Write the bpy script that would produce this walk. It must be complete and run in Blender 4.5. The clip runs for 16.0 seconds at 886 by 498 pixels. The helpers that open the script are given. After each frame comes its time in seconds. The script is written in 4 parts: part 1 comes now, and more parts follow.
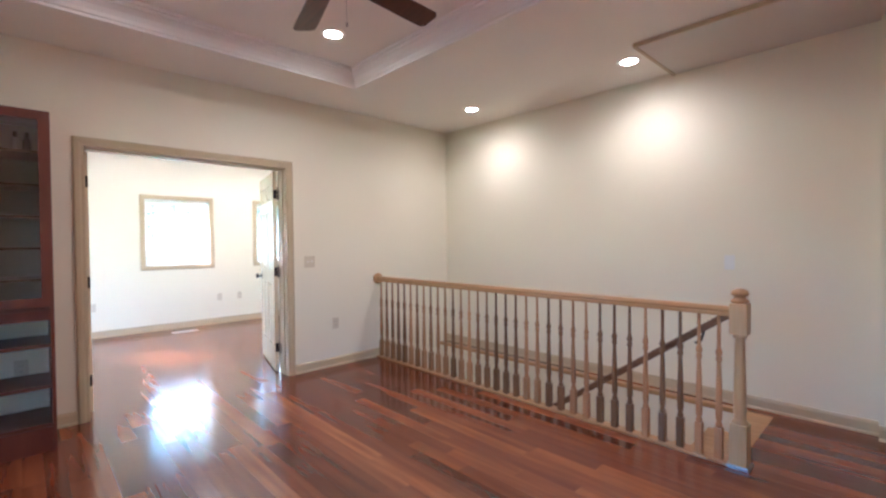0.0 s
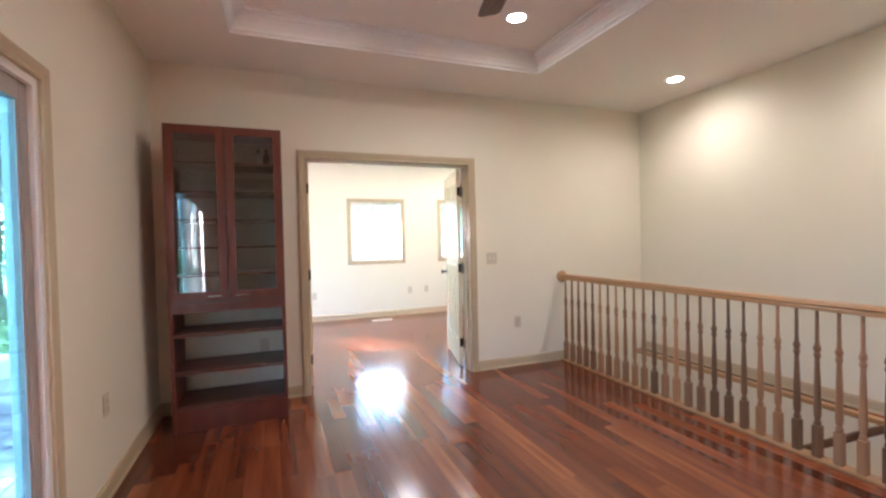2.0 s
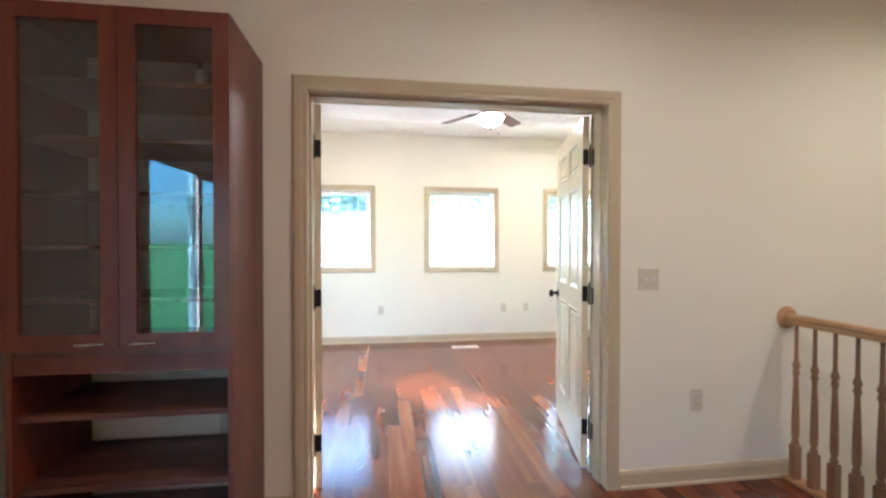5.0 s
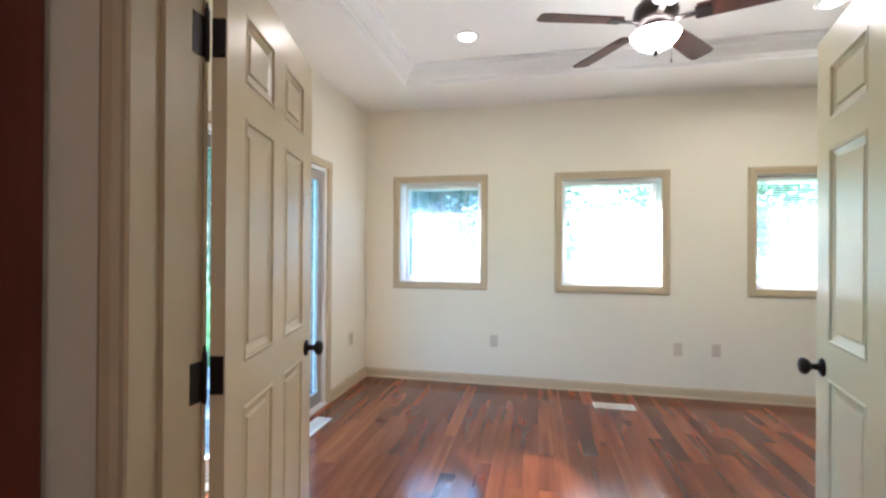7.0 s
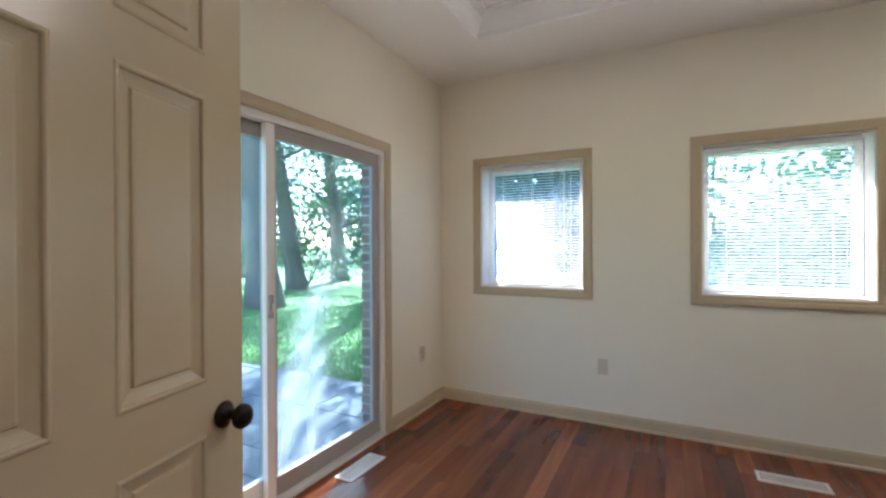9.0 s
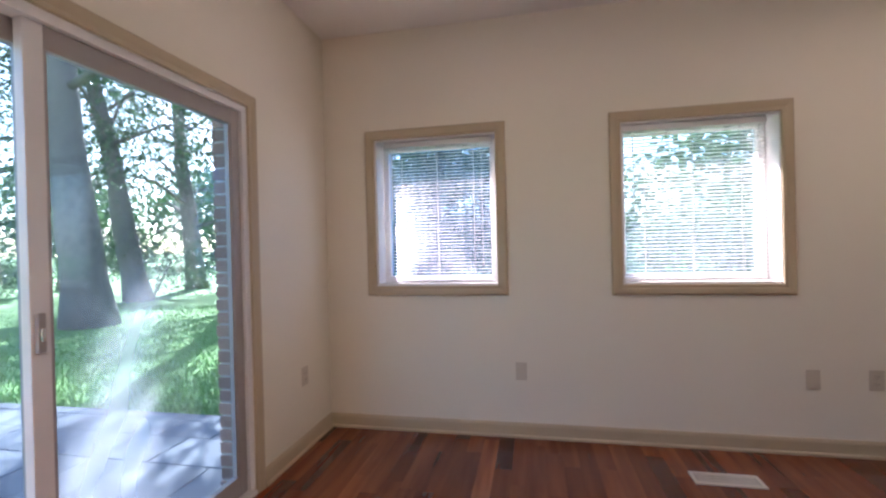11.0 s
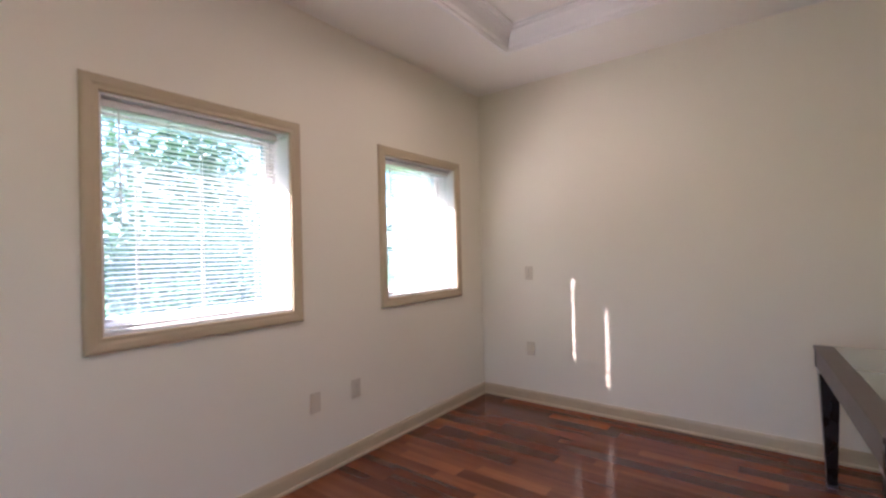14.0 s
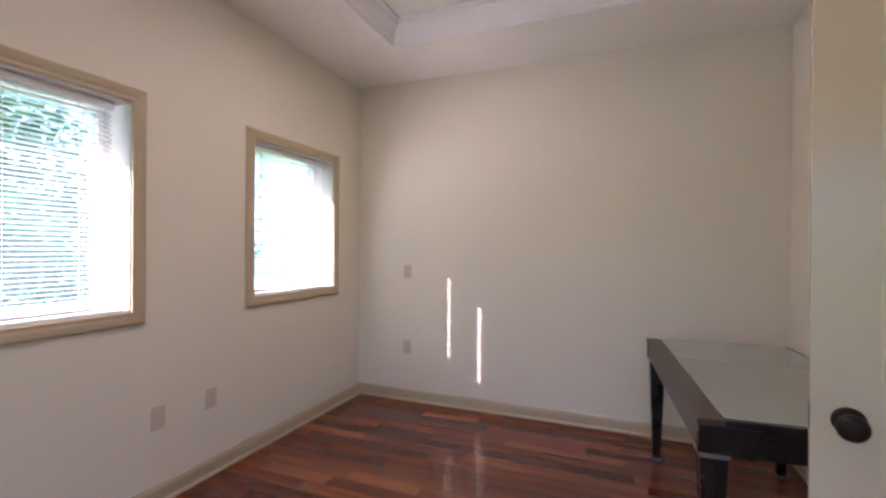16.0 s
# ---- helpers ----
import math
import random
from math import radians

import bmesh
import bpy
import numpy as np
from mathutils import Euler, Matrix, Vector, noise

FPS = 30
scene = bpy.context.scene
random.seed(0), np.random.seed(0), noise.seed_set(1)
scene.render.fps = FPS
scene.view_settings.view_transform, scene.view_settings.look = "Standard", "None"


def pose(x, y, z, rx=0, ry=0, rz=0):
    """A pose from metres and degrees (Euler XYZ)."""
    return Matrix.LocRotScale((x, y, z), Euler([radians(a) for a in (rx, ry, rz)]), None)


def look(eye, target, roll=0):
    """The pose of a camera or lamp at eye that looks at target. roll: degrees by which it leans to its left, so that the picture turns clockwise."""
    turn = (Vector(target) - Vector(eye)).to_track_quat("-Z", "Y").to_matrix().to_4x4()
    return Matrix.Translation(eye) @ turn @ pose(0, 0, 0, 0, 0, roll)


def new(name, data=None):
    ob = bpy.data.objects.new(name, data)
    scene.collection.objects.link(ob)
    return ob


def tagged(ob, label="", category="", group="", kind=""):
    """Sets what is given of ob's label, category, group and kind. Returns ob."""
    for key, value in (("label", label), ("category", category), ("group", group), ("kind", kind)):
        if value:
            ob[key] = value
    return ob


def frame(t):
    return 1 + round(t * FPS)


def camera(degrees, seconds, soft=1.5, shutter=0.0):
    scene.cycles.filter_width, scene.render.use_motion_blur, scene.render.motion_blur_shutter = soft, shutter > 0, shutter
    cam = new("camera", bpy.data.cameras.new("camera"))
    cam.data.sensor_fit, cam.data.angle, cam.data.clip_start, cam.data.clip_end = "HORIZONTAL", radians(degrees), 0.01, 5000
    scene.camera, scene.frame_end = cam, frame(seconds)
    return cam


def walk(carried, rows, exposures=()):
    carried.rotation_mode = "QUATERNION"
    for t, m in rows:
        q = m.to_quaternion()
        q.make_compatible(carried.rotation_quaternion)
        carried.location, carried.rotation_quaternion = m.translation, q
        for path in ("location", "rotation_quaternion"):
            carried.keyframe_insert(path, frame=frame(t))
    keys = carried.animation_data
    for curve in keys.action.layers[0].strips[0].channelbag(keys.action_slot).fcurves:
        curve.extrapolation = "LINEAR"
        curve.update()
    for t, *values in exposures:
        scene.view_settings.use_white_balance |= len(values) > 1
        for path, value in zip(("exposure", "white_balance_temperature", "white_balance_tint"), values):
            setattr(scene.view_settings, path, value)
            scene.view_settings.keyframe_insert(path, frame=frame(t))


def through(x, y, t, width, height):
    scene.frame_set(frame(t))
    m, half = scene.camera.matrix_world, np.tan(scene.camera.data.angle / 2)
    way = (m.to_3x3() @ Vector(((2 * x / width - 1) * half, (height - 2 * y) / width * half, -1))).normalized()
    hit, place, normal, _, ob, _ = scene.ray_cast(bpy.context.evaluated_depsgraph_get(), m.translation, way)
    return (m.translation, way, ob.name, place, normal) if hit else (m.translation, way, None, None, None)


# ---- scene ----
cam = camera(90.3, 16.0, soft=2.5)
PATH = [
    (0, (0.624, 0.219, 1.315), (2.004, 1.667, 1.281), -0.6),
    (0.5, (0.642, 0.255, 1.326), (1.815, 1.875, 1.293), -0.4),
    (1, (0.65, 0.273, 1.326), (1.644, 2.008, 1.295), -1.0),
    (1.5, (0.648, 0.319, 1.329), (1.485, 2.135, 1.288), -1.2),
    (2, (0.681, 0.453, 1.315), (1.403, 2.318, 1.275), -1.3),
    (2.5, (0.733, 0.649, 1.318), (1.377, 2.542, 1.283), -0.9),
    (3, (0.84, 0.842, 1.311), (1.413, 2.758, 1.264), -1.1),
    (3.5, (0.994, 1.148, 1.335), (1.518, 3.078, 1.299), -0.7),
    (3.7, (1.014, 1.289, 1.301), (1.535, 3.22, 1.286), -0.9),
    (5.8, (1.525, 2.829, 1.323), (1.604, 4.827, 1.267), 0.5),
    (6, (1.564, 2.983, 1.313), (1.591, 4.982, 1.247), 0.4),
    (6.5, (1.67, 3.384, 1.322), (1.374, 5.362, 1.287), 0.8),
    (7, (1.711, 3.727, 1.32), (1.298, 5.684, 1.324), 0.4),
    (7.5, (1.755, 4.011, 1.332), (1.203, 5.933, 1.319), 0.2),
    (8, (1.797, 4.268, 1.342), (0.959, 6.083, 1.357), -0.4),
    (8.2, (1.802, 4.335, 1.348), (0.879, 6.11, 1.34), -0.2),
    (10.3, (1.531, 5.003, 1.265), (0.682, 6.814, 1.27), -1.5),
    (10.5, (1.478, 5.037, 1.264), (0.74, 6.896, 1.267), -1.0),
    (11, (1.399, 5.157, 1.254), (1.003, 7.117, 1.244), -1.4),
    (11.5, (1.344, 5.268, 1.263), (1.375, 7.268, 1.272), -1.9),
    (12, (1.329, 5.389, 1.272), (1.767, 7.341, 1.264), -0.7),
    (12.5, (1.361, 5.549, 1.256), (2.137, 7.392, 1.268), -0.7),
    (13, (1.376, 5.667, 1.263), (2.42, 7.372, 1.295), -0.3),
    (13.5, (1.379, 5.789, 1.28), (2.735, 7.258, 1.292), -0.7),
    (14, (1.364, 5.875, 1.303), (2.957, 7.084, 1.319), -1.4),
    (14.5, (1.379, 5.899, 1.306), (3.067, 6.972, 1.315), -0.7),
    (15, (1.403, 5.903, 1.301), (3.158, 6.861, 1.305), -0.2),
    (15.5, (1.419, 5.9, 1.307), (3.229, 6.752, 1.307), 0.1),
    (16, (1.43, 5.893, 1.306), (3.286, 6.638, 1.305), 0.4),
]
walk(cam, [(t, look(eye, target, roll)) for t, eye, target, roll in PATH],
     exposures=[(0, 4.92, 5300, 20), (1, 4.88, 5700, 22), (2, 4.95, 5650, 19), (3.7, 5.05, 5600, 18), (6, 4.35, 5500, 14), (7, 3.9, 5600, 16), (8.2, 3.3, 5850, 18), (10.3, 2.82, 5850, 26), (11.6, 2.78, 6450, 42), (12.5, 2.9, 6350, 37), (16, 3.1, 5950, 37)])

# ---- light ----
world = bpy.data.worlds.new("sky")
scene.world = world
world.use_nodes = True
wn = world.node_tree.nodes
sky = wn.new("ShaderNodeTexSky")
sky.sky_type = "NISHITA"
sky.sun_disc = False
SUN_FROM = Vector((-0.68, 1.4, 0.97)).normalized()
sky.sun_elevation = math.asin(SUN_FROM.z)
sky.sun_rotation = math.atan2(SUN_FROM.x, SUN_FROM.y)
sky.air_density, sky.dust_density = 1.0, 1.2
world.node_tree.links.new(sky.outputs[0], wn["Background"].inputs[0])
wn["Background"].inputs[1].default_value = 0.10
sun = new("sun", bpy.data.lights.new("sun", "SUN"))
sun.data.energy, sun.data.angle, sun.data.color = 5.0, radians(0.53), (1.0, 0.93, 0.82)
sun.matrix_world = look(SUN_FROM * 30, (0, 0, 0))

# ---- the plan, in metres ----
XLA, XLB = -0.165, -0.03          # inner faces of the outer wall, hall and study
XRA, XRB = 4.70, 4.845           # right walls
YD0, YD1 = 4.425, 4.60           # the wall with the double door
YW0, YW1 = 8.07, 8.37            # window wall
YBACK = -3.0
ZC, ZT = 2.745, 2.89             # ceiling and the raised tray
DX0, DX1, DZ = 0.962, 2.505, 2.05   # doorway
WINDOWS = ((0.758, 0.418), (2.392, 0.442), (4.015, 0.420))    # window centres and half widths
WZ0, WZ1 = 0.992, 2.0
RAILX = 3.585
WELL = (3.62, 4.58, 1.02, 4.425)  # stairwell x0 x1 y0 y1

# ---- materials ----
MATS = {}


def mat(name, color, rough=0.5, metal=0.0, var=0.08, scale=6.0, bump=0.05, fine=120.0, coat=0.0, random_amount=0.0, emit=0.0, spec=0.5):
    """A painted, wooden or metal surface: colour with stains at one scale and grain at another, and fine relief."""
    if name in MATS:
        return MATS[name]
    m = bpy.data.materials.new(name)
    m.use_nodes = True
    n, l = m.node_tree.nodes, m.node_tree.links
    b = n["Principled BSDF"]
    tc = n.new("ShaderNodeTexCoord")
    big, small = n.new("ShaderNodeTexNoise"), n.new("ShaderNodeTexNoise")
    big.inputs["Scale"].default_value, small.inputs["Scale"].default_value = scale, fine
    big.inputs["Detail"].default_value = 4
    for t in (big, small):
        l.new(tc.outputs["Object"], t.inputs["Vector"])
    mix = n.new("ShaderNodeMix")
    mix.data_type = "RGBA"
    mix.inputs[6].default_value = (*[c * (1 - var) for c in color], 1)
    mix.inputs[7].default_value = (*[min(1, c * (1 + var)) for c in color], 1)
    l.new(big.outputs[0], mix.inputs[0])
    out = mix.outputs[2]
    if random_amount:
        hsv, info, mp = n.new("ShaderNodeHueSaturation"), n.new("ShaderNodeObjectInfo"), n.new("ShaderNodeMapRange")
        mp.inputs[3].default_value, mp.inputs[4].default_value = 1 - random_amount, 1 + random_amount
        l.new(info.outputs["Random"], mp.inputs[0])
        l.new(mp.outputs[0], hsv.inputs["Value"])
        l.new(out, hsv.inputs["Color"])
        out = hsv.outputs[0]
    l.new(out, b.inputs["Base Color"])
    mr = n.new("ShaderNodeMapRange")
    mr.inputs[3].default_value, mr.inputs[4].default_value = max(0.02, rough - 0.06), min(1, rough + 0.06)
    l.new(big.outputs[0], mr.inputs[0])
    l.new(mr.outputs[0], b.inputs["Roughness"])
    b.inputs["Metallic"].default_value = metal
    b.inputs["Coat Weight"].default_value = coat
    b.inputs["Specular IOR Level"].default_value = spec
    if bump:
        bp = n.new("ShaderNodeBump")
        bp.inputs["Strength"].default_value, bp.inputs["Distance"].default_value = bump, 0.002
        l.new(small.outputs[0], bp.inputs["Height"])
        l.new(bp.outputs[0], b.inputs["Normal"])
    if emit:
        b.inputs["Emission Color"].default_value = (*color, 1)
        b.inputs["Emission Strength"].default_value = emit
    MATS[name] = m
    return m


def wood(name, dark, light, rough=0.3, stretch=(30, 2.5, 30), random_from="", spread=0.25, coat=0.0, bump=0.08, tints=()):
    """Wood with streaks along local y; random_from 'object' or 'island' shifts each piece."""
    m = bpy.data.materials.new(name)
    m.use_nodes = True
    n, l = m.node_tree.nodes, m.node_tree.links
    b = n["Principled BSDF"]
    tc, mp, nz = n.new("ShaderNodeTexCoord"), n.new("ShaderNodeMapping"), n.new("ShaderNodeTexNoise")
    mp.inputs["Scale"].default_value = stretch
    nz.inputs["Scale"].default_value, nz.inputs["Detail"].default_value = 1.0, 8
    l.new(tc.outputs["Object"], mp.inputs[0])
    vec = mp.outputs[0]
    rnd = None
    if random_from:
        src = n.new("ShaderNodeObjectInfo" if random_from == "object" else "ShaderNodeNewGeometry")
        rnd = src.outputs["Random" if random_from == "object" else "Random Per Island"]
        add, mul = n.new("ShaderNodeVectorMath"), n.new("ShaderNodeMath")
        mul.operation, mul.inputs[1].default_value = "MULTIPLY", 57.0
        l.new(rnd, mul.inputs[0])
        l.new(vec, add.inputs[0])
        l.new(mul.outputs[0], add.inputs[1])
        vec = add.outputs[0]
    l.new(vec, nz.inputs["Vector"])
    ramp = n.new("ShaderNodeValToRGB")
    ramp.color_ramp.elements[0].position, ramp.color_ramp.elements[1].position = 0.3, 0.75
    ramp.color_ramp.elements[0].color, ramp.color_ramp.elements[1].color = (*dark, 1), (*light, 1)
    l.new(nz.outputs[0], ramp.inputs[0])
    out = ramp.outputs[0]
    if rnd is not None:
        hsv, r2 = n.new("ShaderNodeHueSaturation"), n.new("ShaderNodeValToRGB")
        r2.color_ramp.interpolation = "LINEAR"
        e = r2.color_ramp.elements
        e[0].position, e[0].color = 0.0, (1 - spread * 1.3,) * 3 + (1,)
        e[1].position, e[1].color = 1.0, (1 + spread * 2.2,) * 3 + (1,)
        mid = e.new(0.6)
        mid.color = (1.0, 1.0, 1.0, 1)
        l.new(rnd, r2.inputs[0])
        l.new(r2.outputs[0], hsv.inputs["Value"])
        l.new(out, hsv.inputs["Color"])
        out = hsv.outputs[0]
    if tints:
        # boards of one floor differ in hue as well as in depth
        tint, mul2 = n.new("ShaderNodeValToRGB"), n.new("ShaderNodeMix")
        mul2.data_type, mul2.blend_type = "RGBA", "MULTIPLY"
        mul2.inputs[0].default_value = 1.0
        te = tint.color_ramp.elements
        te[0].color, te[1].color = (*tints[0], 1), (*tints[-1], 1)
        for k, c in enumerate(tints[1:-1], 1):
            te.new(k / (len(tints) - 1)).color = (*c, 1)
        l.new(rnd, tint.inputs[0])
        l.new(out, mul2.inputs[6])
        l.new(tint.outputs[0], mul2.inputs[7])
        out = mul2.outputs[2]
    l.new(out, b.inputs["Base Color"])
    wear = n.new("ShaderNodeTexNoise")
    wear.inputs["Scale"].default_value = 1.7
    l.new(tc.outputs["Object"], wear.inputs["Vector"])
    mr = n.new("ShaderNodeMapRange")
    mr.inputs[3].default_value, mr.inputs[4].default_value = rough - 0.05, rough + 0.07
    l.new(wear.outputs[0], mr.inputs[0])
    l.new(mr.outputs[0], b.inputs["Roughness"])
    b.inputs["Coat Weight"].default_value = coat
    b.inputs["Coat Roughness"].default_value = 0.12
    bp = n.new("ShaderNodeBump")
    bp.inputs["Strength"].default_value, bp.inputs["Distance"].default_value = bump, 0.0008
    l.new(nz.outputs[0], bp.inputs["Height"])
    l.new(bp.outputs[0], b.inputs["Normal"])
    MATS[name] = m
    return m


def leafy(name, color, through, share_through=0.45, rough=0.5, var=0.35, scale=1.5):
    """Thin stuff that lets light through: leaves and blind slats."""
    m = mat(name, color, rough, var=var, scale=scale, bump=0.0)
    n, l = m.node_tree.nodes, m.node_tree.links
    tl, mx = n.new("ShaderNodeBsdfTranslucent"), n.new("ShaderNodeMixShader")
    tl.inputs[0].default_value = (*through, 1)
    mx.inputs[0].default_value = share_through
    l.new(n["Principled BSDF"].outputs[0], mx.inputs[1])
    l.new(tl.outputs[0], mx.inputs[2])
    l.new(mx.outputs[0], n["Material Output"].inputs[0])
    return m


def glass(name, tint=(0.93, 0.98, 0.97), gloss=0.04, haze=0.0):
    m = bpy.data.materials.new(name)
    m.use_nodes = True
    n, l = m.node_tree.nodes, m.node_tree.links
    n.remove(n["Principled BSDF"])
    tr, gl, fr, mix = n.new("ShaderNodeBsdfTransparent"), n.new("ShaderNodeBsdfGlossy"), n.new("ShaderNodeLayerWeight"), n.new("ShaderNodeMixShader")
    pw, sc = n.new("ShaderNodeMath"), n.new("ShaderNodeMath")
    pw.operation, pw.inputs[1].default_value = "POWER", 5.0
    sc.operation, sc.inputs[1].default_value, sc.inputs[2].default_value = "MULTIPLY_ADD", 0.8, gloss
    l.new(fr.outputs["Facing"], pw.inputs[0])
    l.new(pw.outputs[0], sc.inputs[0])
    tr.inputs[0].default_value = (*tint, 1)
    gl.inputs["Roughness"].default_value = 0.01
    fr.inputs["Blend"].default_value = 0.5
    l.new(sc.outputs[0], mix.inputs[0])
    l.new(tr.outputs[0], mix.inputs[1])
    l.new(gl.outputs[0], mix.inputs[2])
    out = mix.outputs[0]
    if haze:
        # a pale film added to haze the view; it scatters the sun unevenly
        tl, film, nz, mr, tc = n.new("ShaderNodeBsdfTranslucent"), n.new("ShaderNodeMixShader"), n.new("ShaderNodeTexNoise"), n.new("ShaderNodeMapRange"), n.new("ShaderNodeTexCoord")
        tl.inputs[0].default_value = (0.72, 0.90, 1.0, 1)
        nz.inputs["Scale"].default_value, nz.inputs["Detail"].default_value = 2.2, 5
        mr.inputs[1].default_value, mr.inputs[2].default_value = 0.3, 0.7
        mr.inputs[3].default_value, mr.inputs[4].default_value = haze * 0.5, haze * 1.5
        l.new(tc.outputs["Object"], nz.inputs["Vector"])
        l.new(nz.outputs[0], mr.inputs[0])
        l.new(mr.outputs[0], film.inputs[0])
        l.new(out, film.inputs[1])
        l.new(tl.outputs[0], film.inputs[2])
        out = film.outputs[0]
    l.new(out, n["Material Output"].inputs[0])
    MATS[name] = m
    return m


def fog(name):
    """Condensation between the panes: a pale curved streak that fades to clear."""
    m = bpy.data.materials.new(name)
    m.use_nodes = True
    n, l = m.node_tree.nodes, m.node_tree.links
    n.remove(n["Principled BSDF"])
    tc, sep, nz = n.new("ShaderNodeTexCoord"), n.new("ShaderNodeSeparateXYZ"), n.new("ShaderNodeTexNoise")
    l.new(tc.outputs["Object"], sep.inputs[0])
    nz.inputs["Scale"].default_value, nz.inputs["Detail"].default_value = 3.0, 4
    l.new(tc.outputs["Object"], nz.inputs["Vector"])

    def op(kind, p, q):
        k = n.new("ShaderNodeMath")
        k.operation = kind
        for i, v in enumerate((p, q)):
            if isinstance(v, (int, float)):
                k.inputs[i].default_value = v
            else:
                l.new(v, k.inputs[i])
        return k.outputs[0]
    y, z = sep.outputs[1], sep.outputs[2]
    total = None
    for y0, slope, wide, top in ((0.96, 0.32, 0.125, 1.28), (1.33, 0.22, 0.06, 0.42), (1.20, 0.18, 0.07, 0.80)):
        d = op("SUBTRACT", y, op("ADD", y0, op("MULTIPLY", z, slope)))
        d = op("ADD", d, op("MULTIPLY", op("SUBTRACT", nz.outputs[0], 0.5), 0.16))
        g = op("POWER", 2.718, op("MULTIPLY", -1.0, op("POWER", op("ABSOLUTE", op("DIVIDE", d, wide), 0), 2.0)))
        edge = op("MINIMUM", 1.0, op("MAXIMUM", 0.0, op("MULTIPLY", op("SUBTRACT", top, z), 4.0)))
        g = op("MULTIPLY", g, edge)
        total = g if total is None else op("ADD", total, g)
    fac = op("MINIMUM", 0.29, op("MULTIPLY", total, 0.27))
    tr, tl, mx = n.new("ShaderNodeBsdfTransparent"), n.new("ShaderNodeBsdfTranslucent"), n.new("ShaderNodeMixShader")
    tl.inputs[0].default_value = (0.92, 0.96, 1.0, 1)
    l.new(fac, mx.inputs[0])
    l.new(tr.outputs[0], mx.inputs[1])
    l.new(tl.outputs[0], mx.inputs[2])
    l.new(mx.outputs[0], n["Material Output"].inputs[0])
    return m


WALL = mat("wall_paint", (0.805, 0.752, 0.620), 0.6, var=0.025, scale=1.5, bump=0.12, fine=260)
CEIL = mat("ceiling_paint", (0.86, 0.835, 0.765), 0.75, var=0.025, scale=1.2, bump=0.12, fine=220)
CROWN = mat("crown_paint", (0.84, 0.83, 0.80), 0.45, var=0.03, scale=5, bump=0.05)
TRIM = mat("taupe_trim_paint", (0.51, 0.41, 0.265), 0.4, var=0.06, scale=8, bump=0.05, fine=60)
DOORP = mat("door_paint", (0.69, 0.575, 0.39), 0.24, var=0.012, scale=2, bump=0.06, fine=70)
VINYL = mat("white_vinyl", (0.78, 0.77, 0.75), 0.35, var=0.03, scale=9, bump=0.02)
SASH_AND_SHADE = mat("grey_sash_and_shade", (0.36, 0.33, 0.31), 0.4, var=0.05, scale=9, bump=0.03)
SLAT = leafy("blind_slat", (0.90, 0.91, 0.91), (0.85, 0.86, 0.85), 0.10, 0.28, 0.03, 12)
SLAT.node_tree.nodes["Principled BSDF"].inputs["Coat Weight"].default_value = 1.0
SLAT.node_tree.nodes["Principled BSDF"].inputs["Metallic"].default_value = 0.45
SLAT.node_tree.nodes["Principled BSDF"].inputs["Coat Roughness"].default_value = 0.22
PLATE = mat("plate_plastic", (0.62, 0.55, 0.43), 0.4, var=0.03, scale=40, bump=0.0)
SLOT = mat("dark_slot", (0.12, 0.10, 0.08), 0.6, var=0.1, bump=0.0)
BRONZE = mat("oiled_bronze", (0.022, 0.016, 0.013), 0.38, 0.6, var=0.3, scale=50, bump=0.05)
CHROME = mat("satin_nickel", (0.6, 0.58, 0.54), 0.25, 1.0, var=0.06, scale=60, bump=0.02)
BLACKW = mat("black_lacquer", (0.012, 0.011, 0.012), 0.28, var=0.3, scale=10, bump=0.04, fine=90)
BROWN_AND_SHEEN = mat("brown_rail_and_apron_sheen", (0.095, 0.072, 0.06), 0.4, var=0.2, scale=10, bump=0.04, fine=90)
BRASS = mat("antique_brass", (0.50, 0.37, 0.22), 0.3, 1.0, var=0.15, scale=40, bump=0.03)
ALU = mat("brushed_aluminium", (0.46, 0.46, 0.48), 0.35, 1.0, var=0.06, scale=30, bump=0.02)
FROST = mat("frosted_glass_top", (0.27, 0.305, 0.27), 0.12, var=0.03, scale=3, bump=0.0, coat=0.6)
CABP = mat("cabinet_back_panel", (0.5, 0.48, 0.45), 0.6, var=0.04, scale=3)
VENTP = mat("vent_metal", (0.72, 0.68, 0.60), 0.4, 0.1, var=0.05, scale=20, bump=0.02)
SHADE = mat("opal_glass_shade", (1.0, 0.93, 0.82), 0.25, var=0.02, bump=0.0, emit=4.0)
LAMPF = mat("lamp_lens", (1.0, 0.86, 0.66), 0.4, var=0.02, bump=0.0, emit=3.0)
CANW = mat("lamp_trim_white", (0.85, 0.84, 0.82), 0.4, var=0.02, bump=0.0)
BRICK = mat("red_brown_brick", (0.26, 0.15, 0.11), 0.85, var=0.3, scale=30, bump=0.6, fine=150, random_amount=0.3)
MORTAR = mat("mortar", (0.42, 0.39, 0.35), 0.9, var=0.15, scale=40, bump=0.5)
STONE = mat("patio_slab", (0.125, 0.14, 0.165), 0.75, var=0.28, scale=7, bump=0.6, fine=60, random_amount=0.12)
SOIL = mat("dark_joint", (0.10, 0.09, 0.08), 0.95, var=0.3, scale=30, bump=0.6)
JOINT = mat("sandy_joint", (0.105, 0.11, 0.125), 0.95, var=0.3, scale=30, bump=0.6)
GRASSM = mat("lawn", (0.13, 0.28, 0.06), 0.9, var=0.5, scale=2.5, bump=1.0, fine=90)
BLADEM = mat("grass_blades", (0.15, 0.32, 0.065), 0.7, var=0.4, scale=4, bump=0.0)
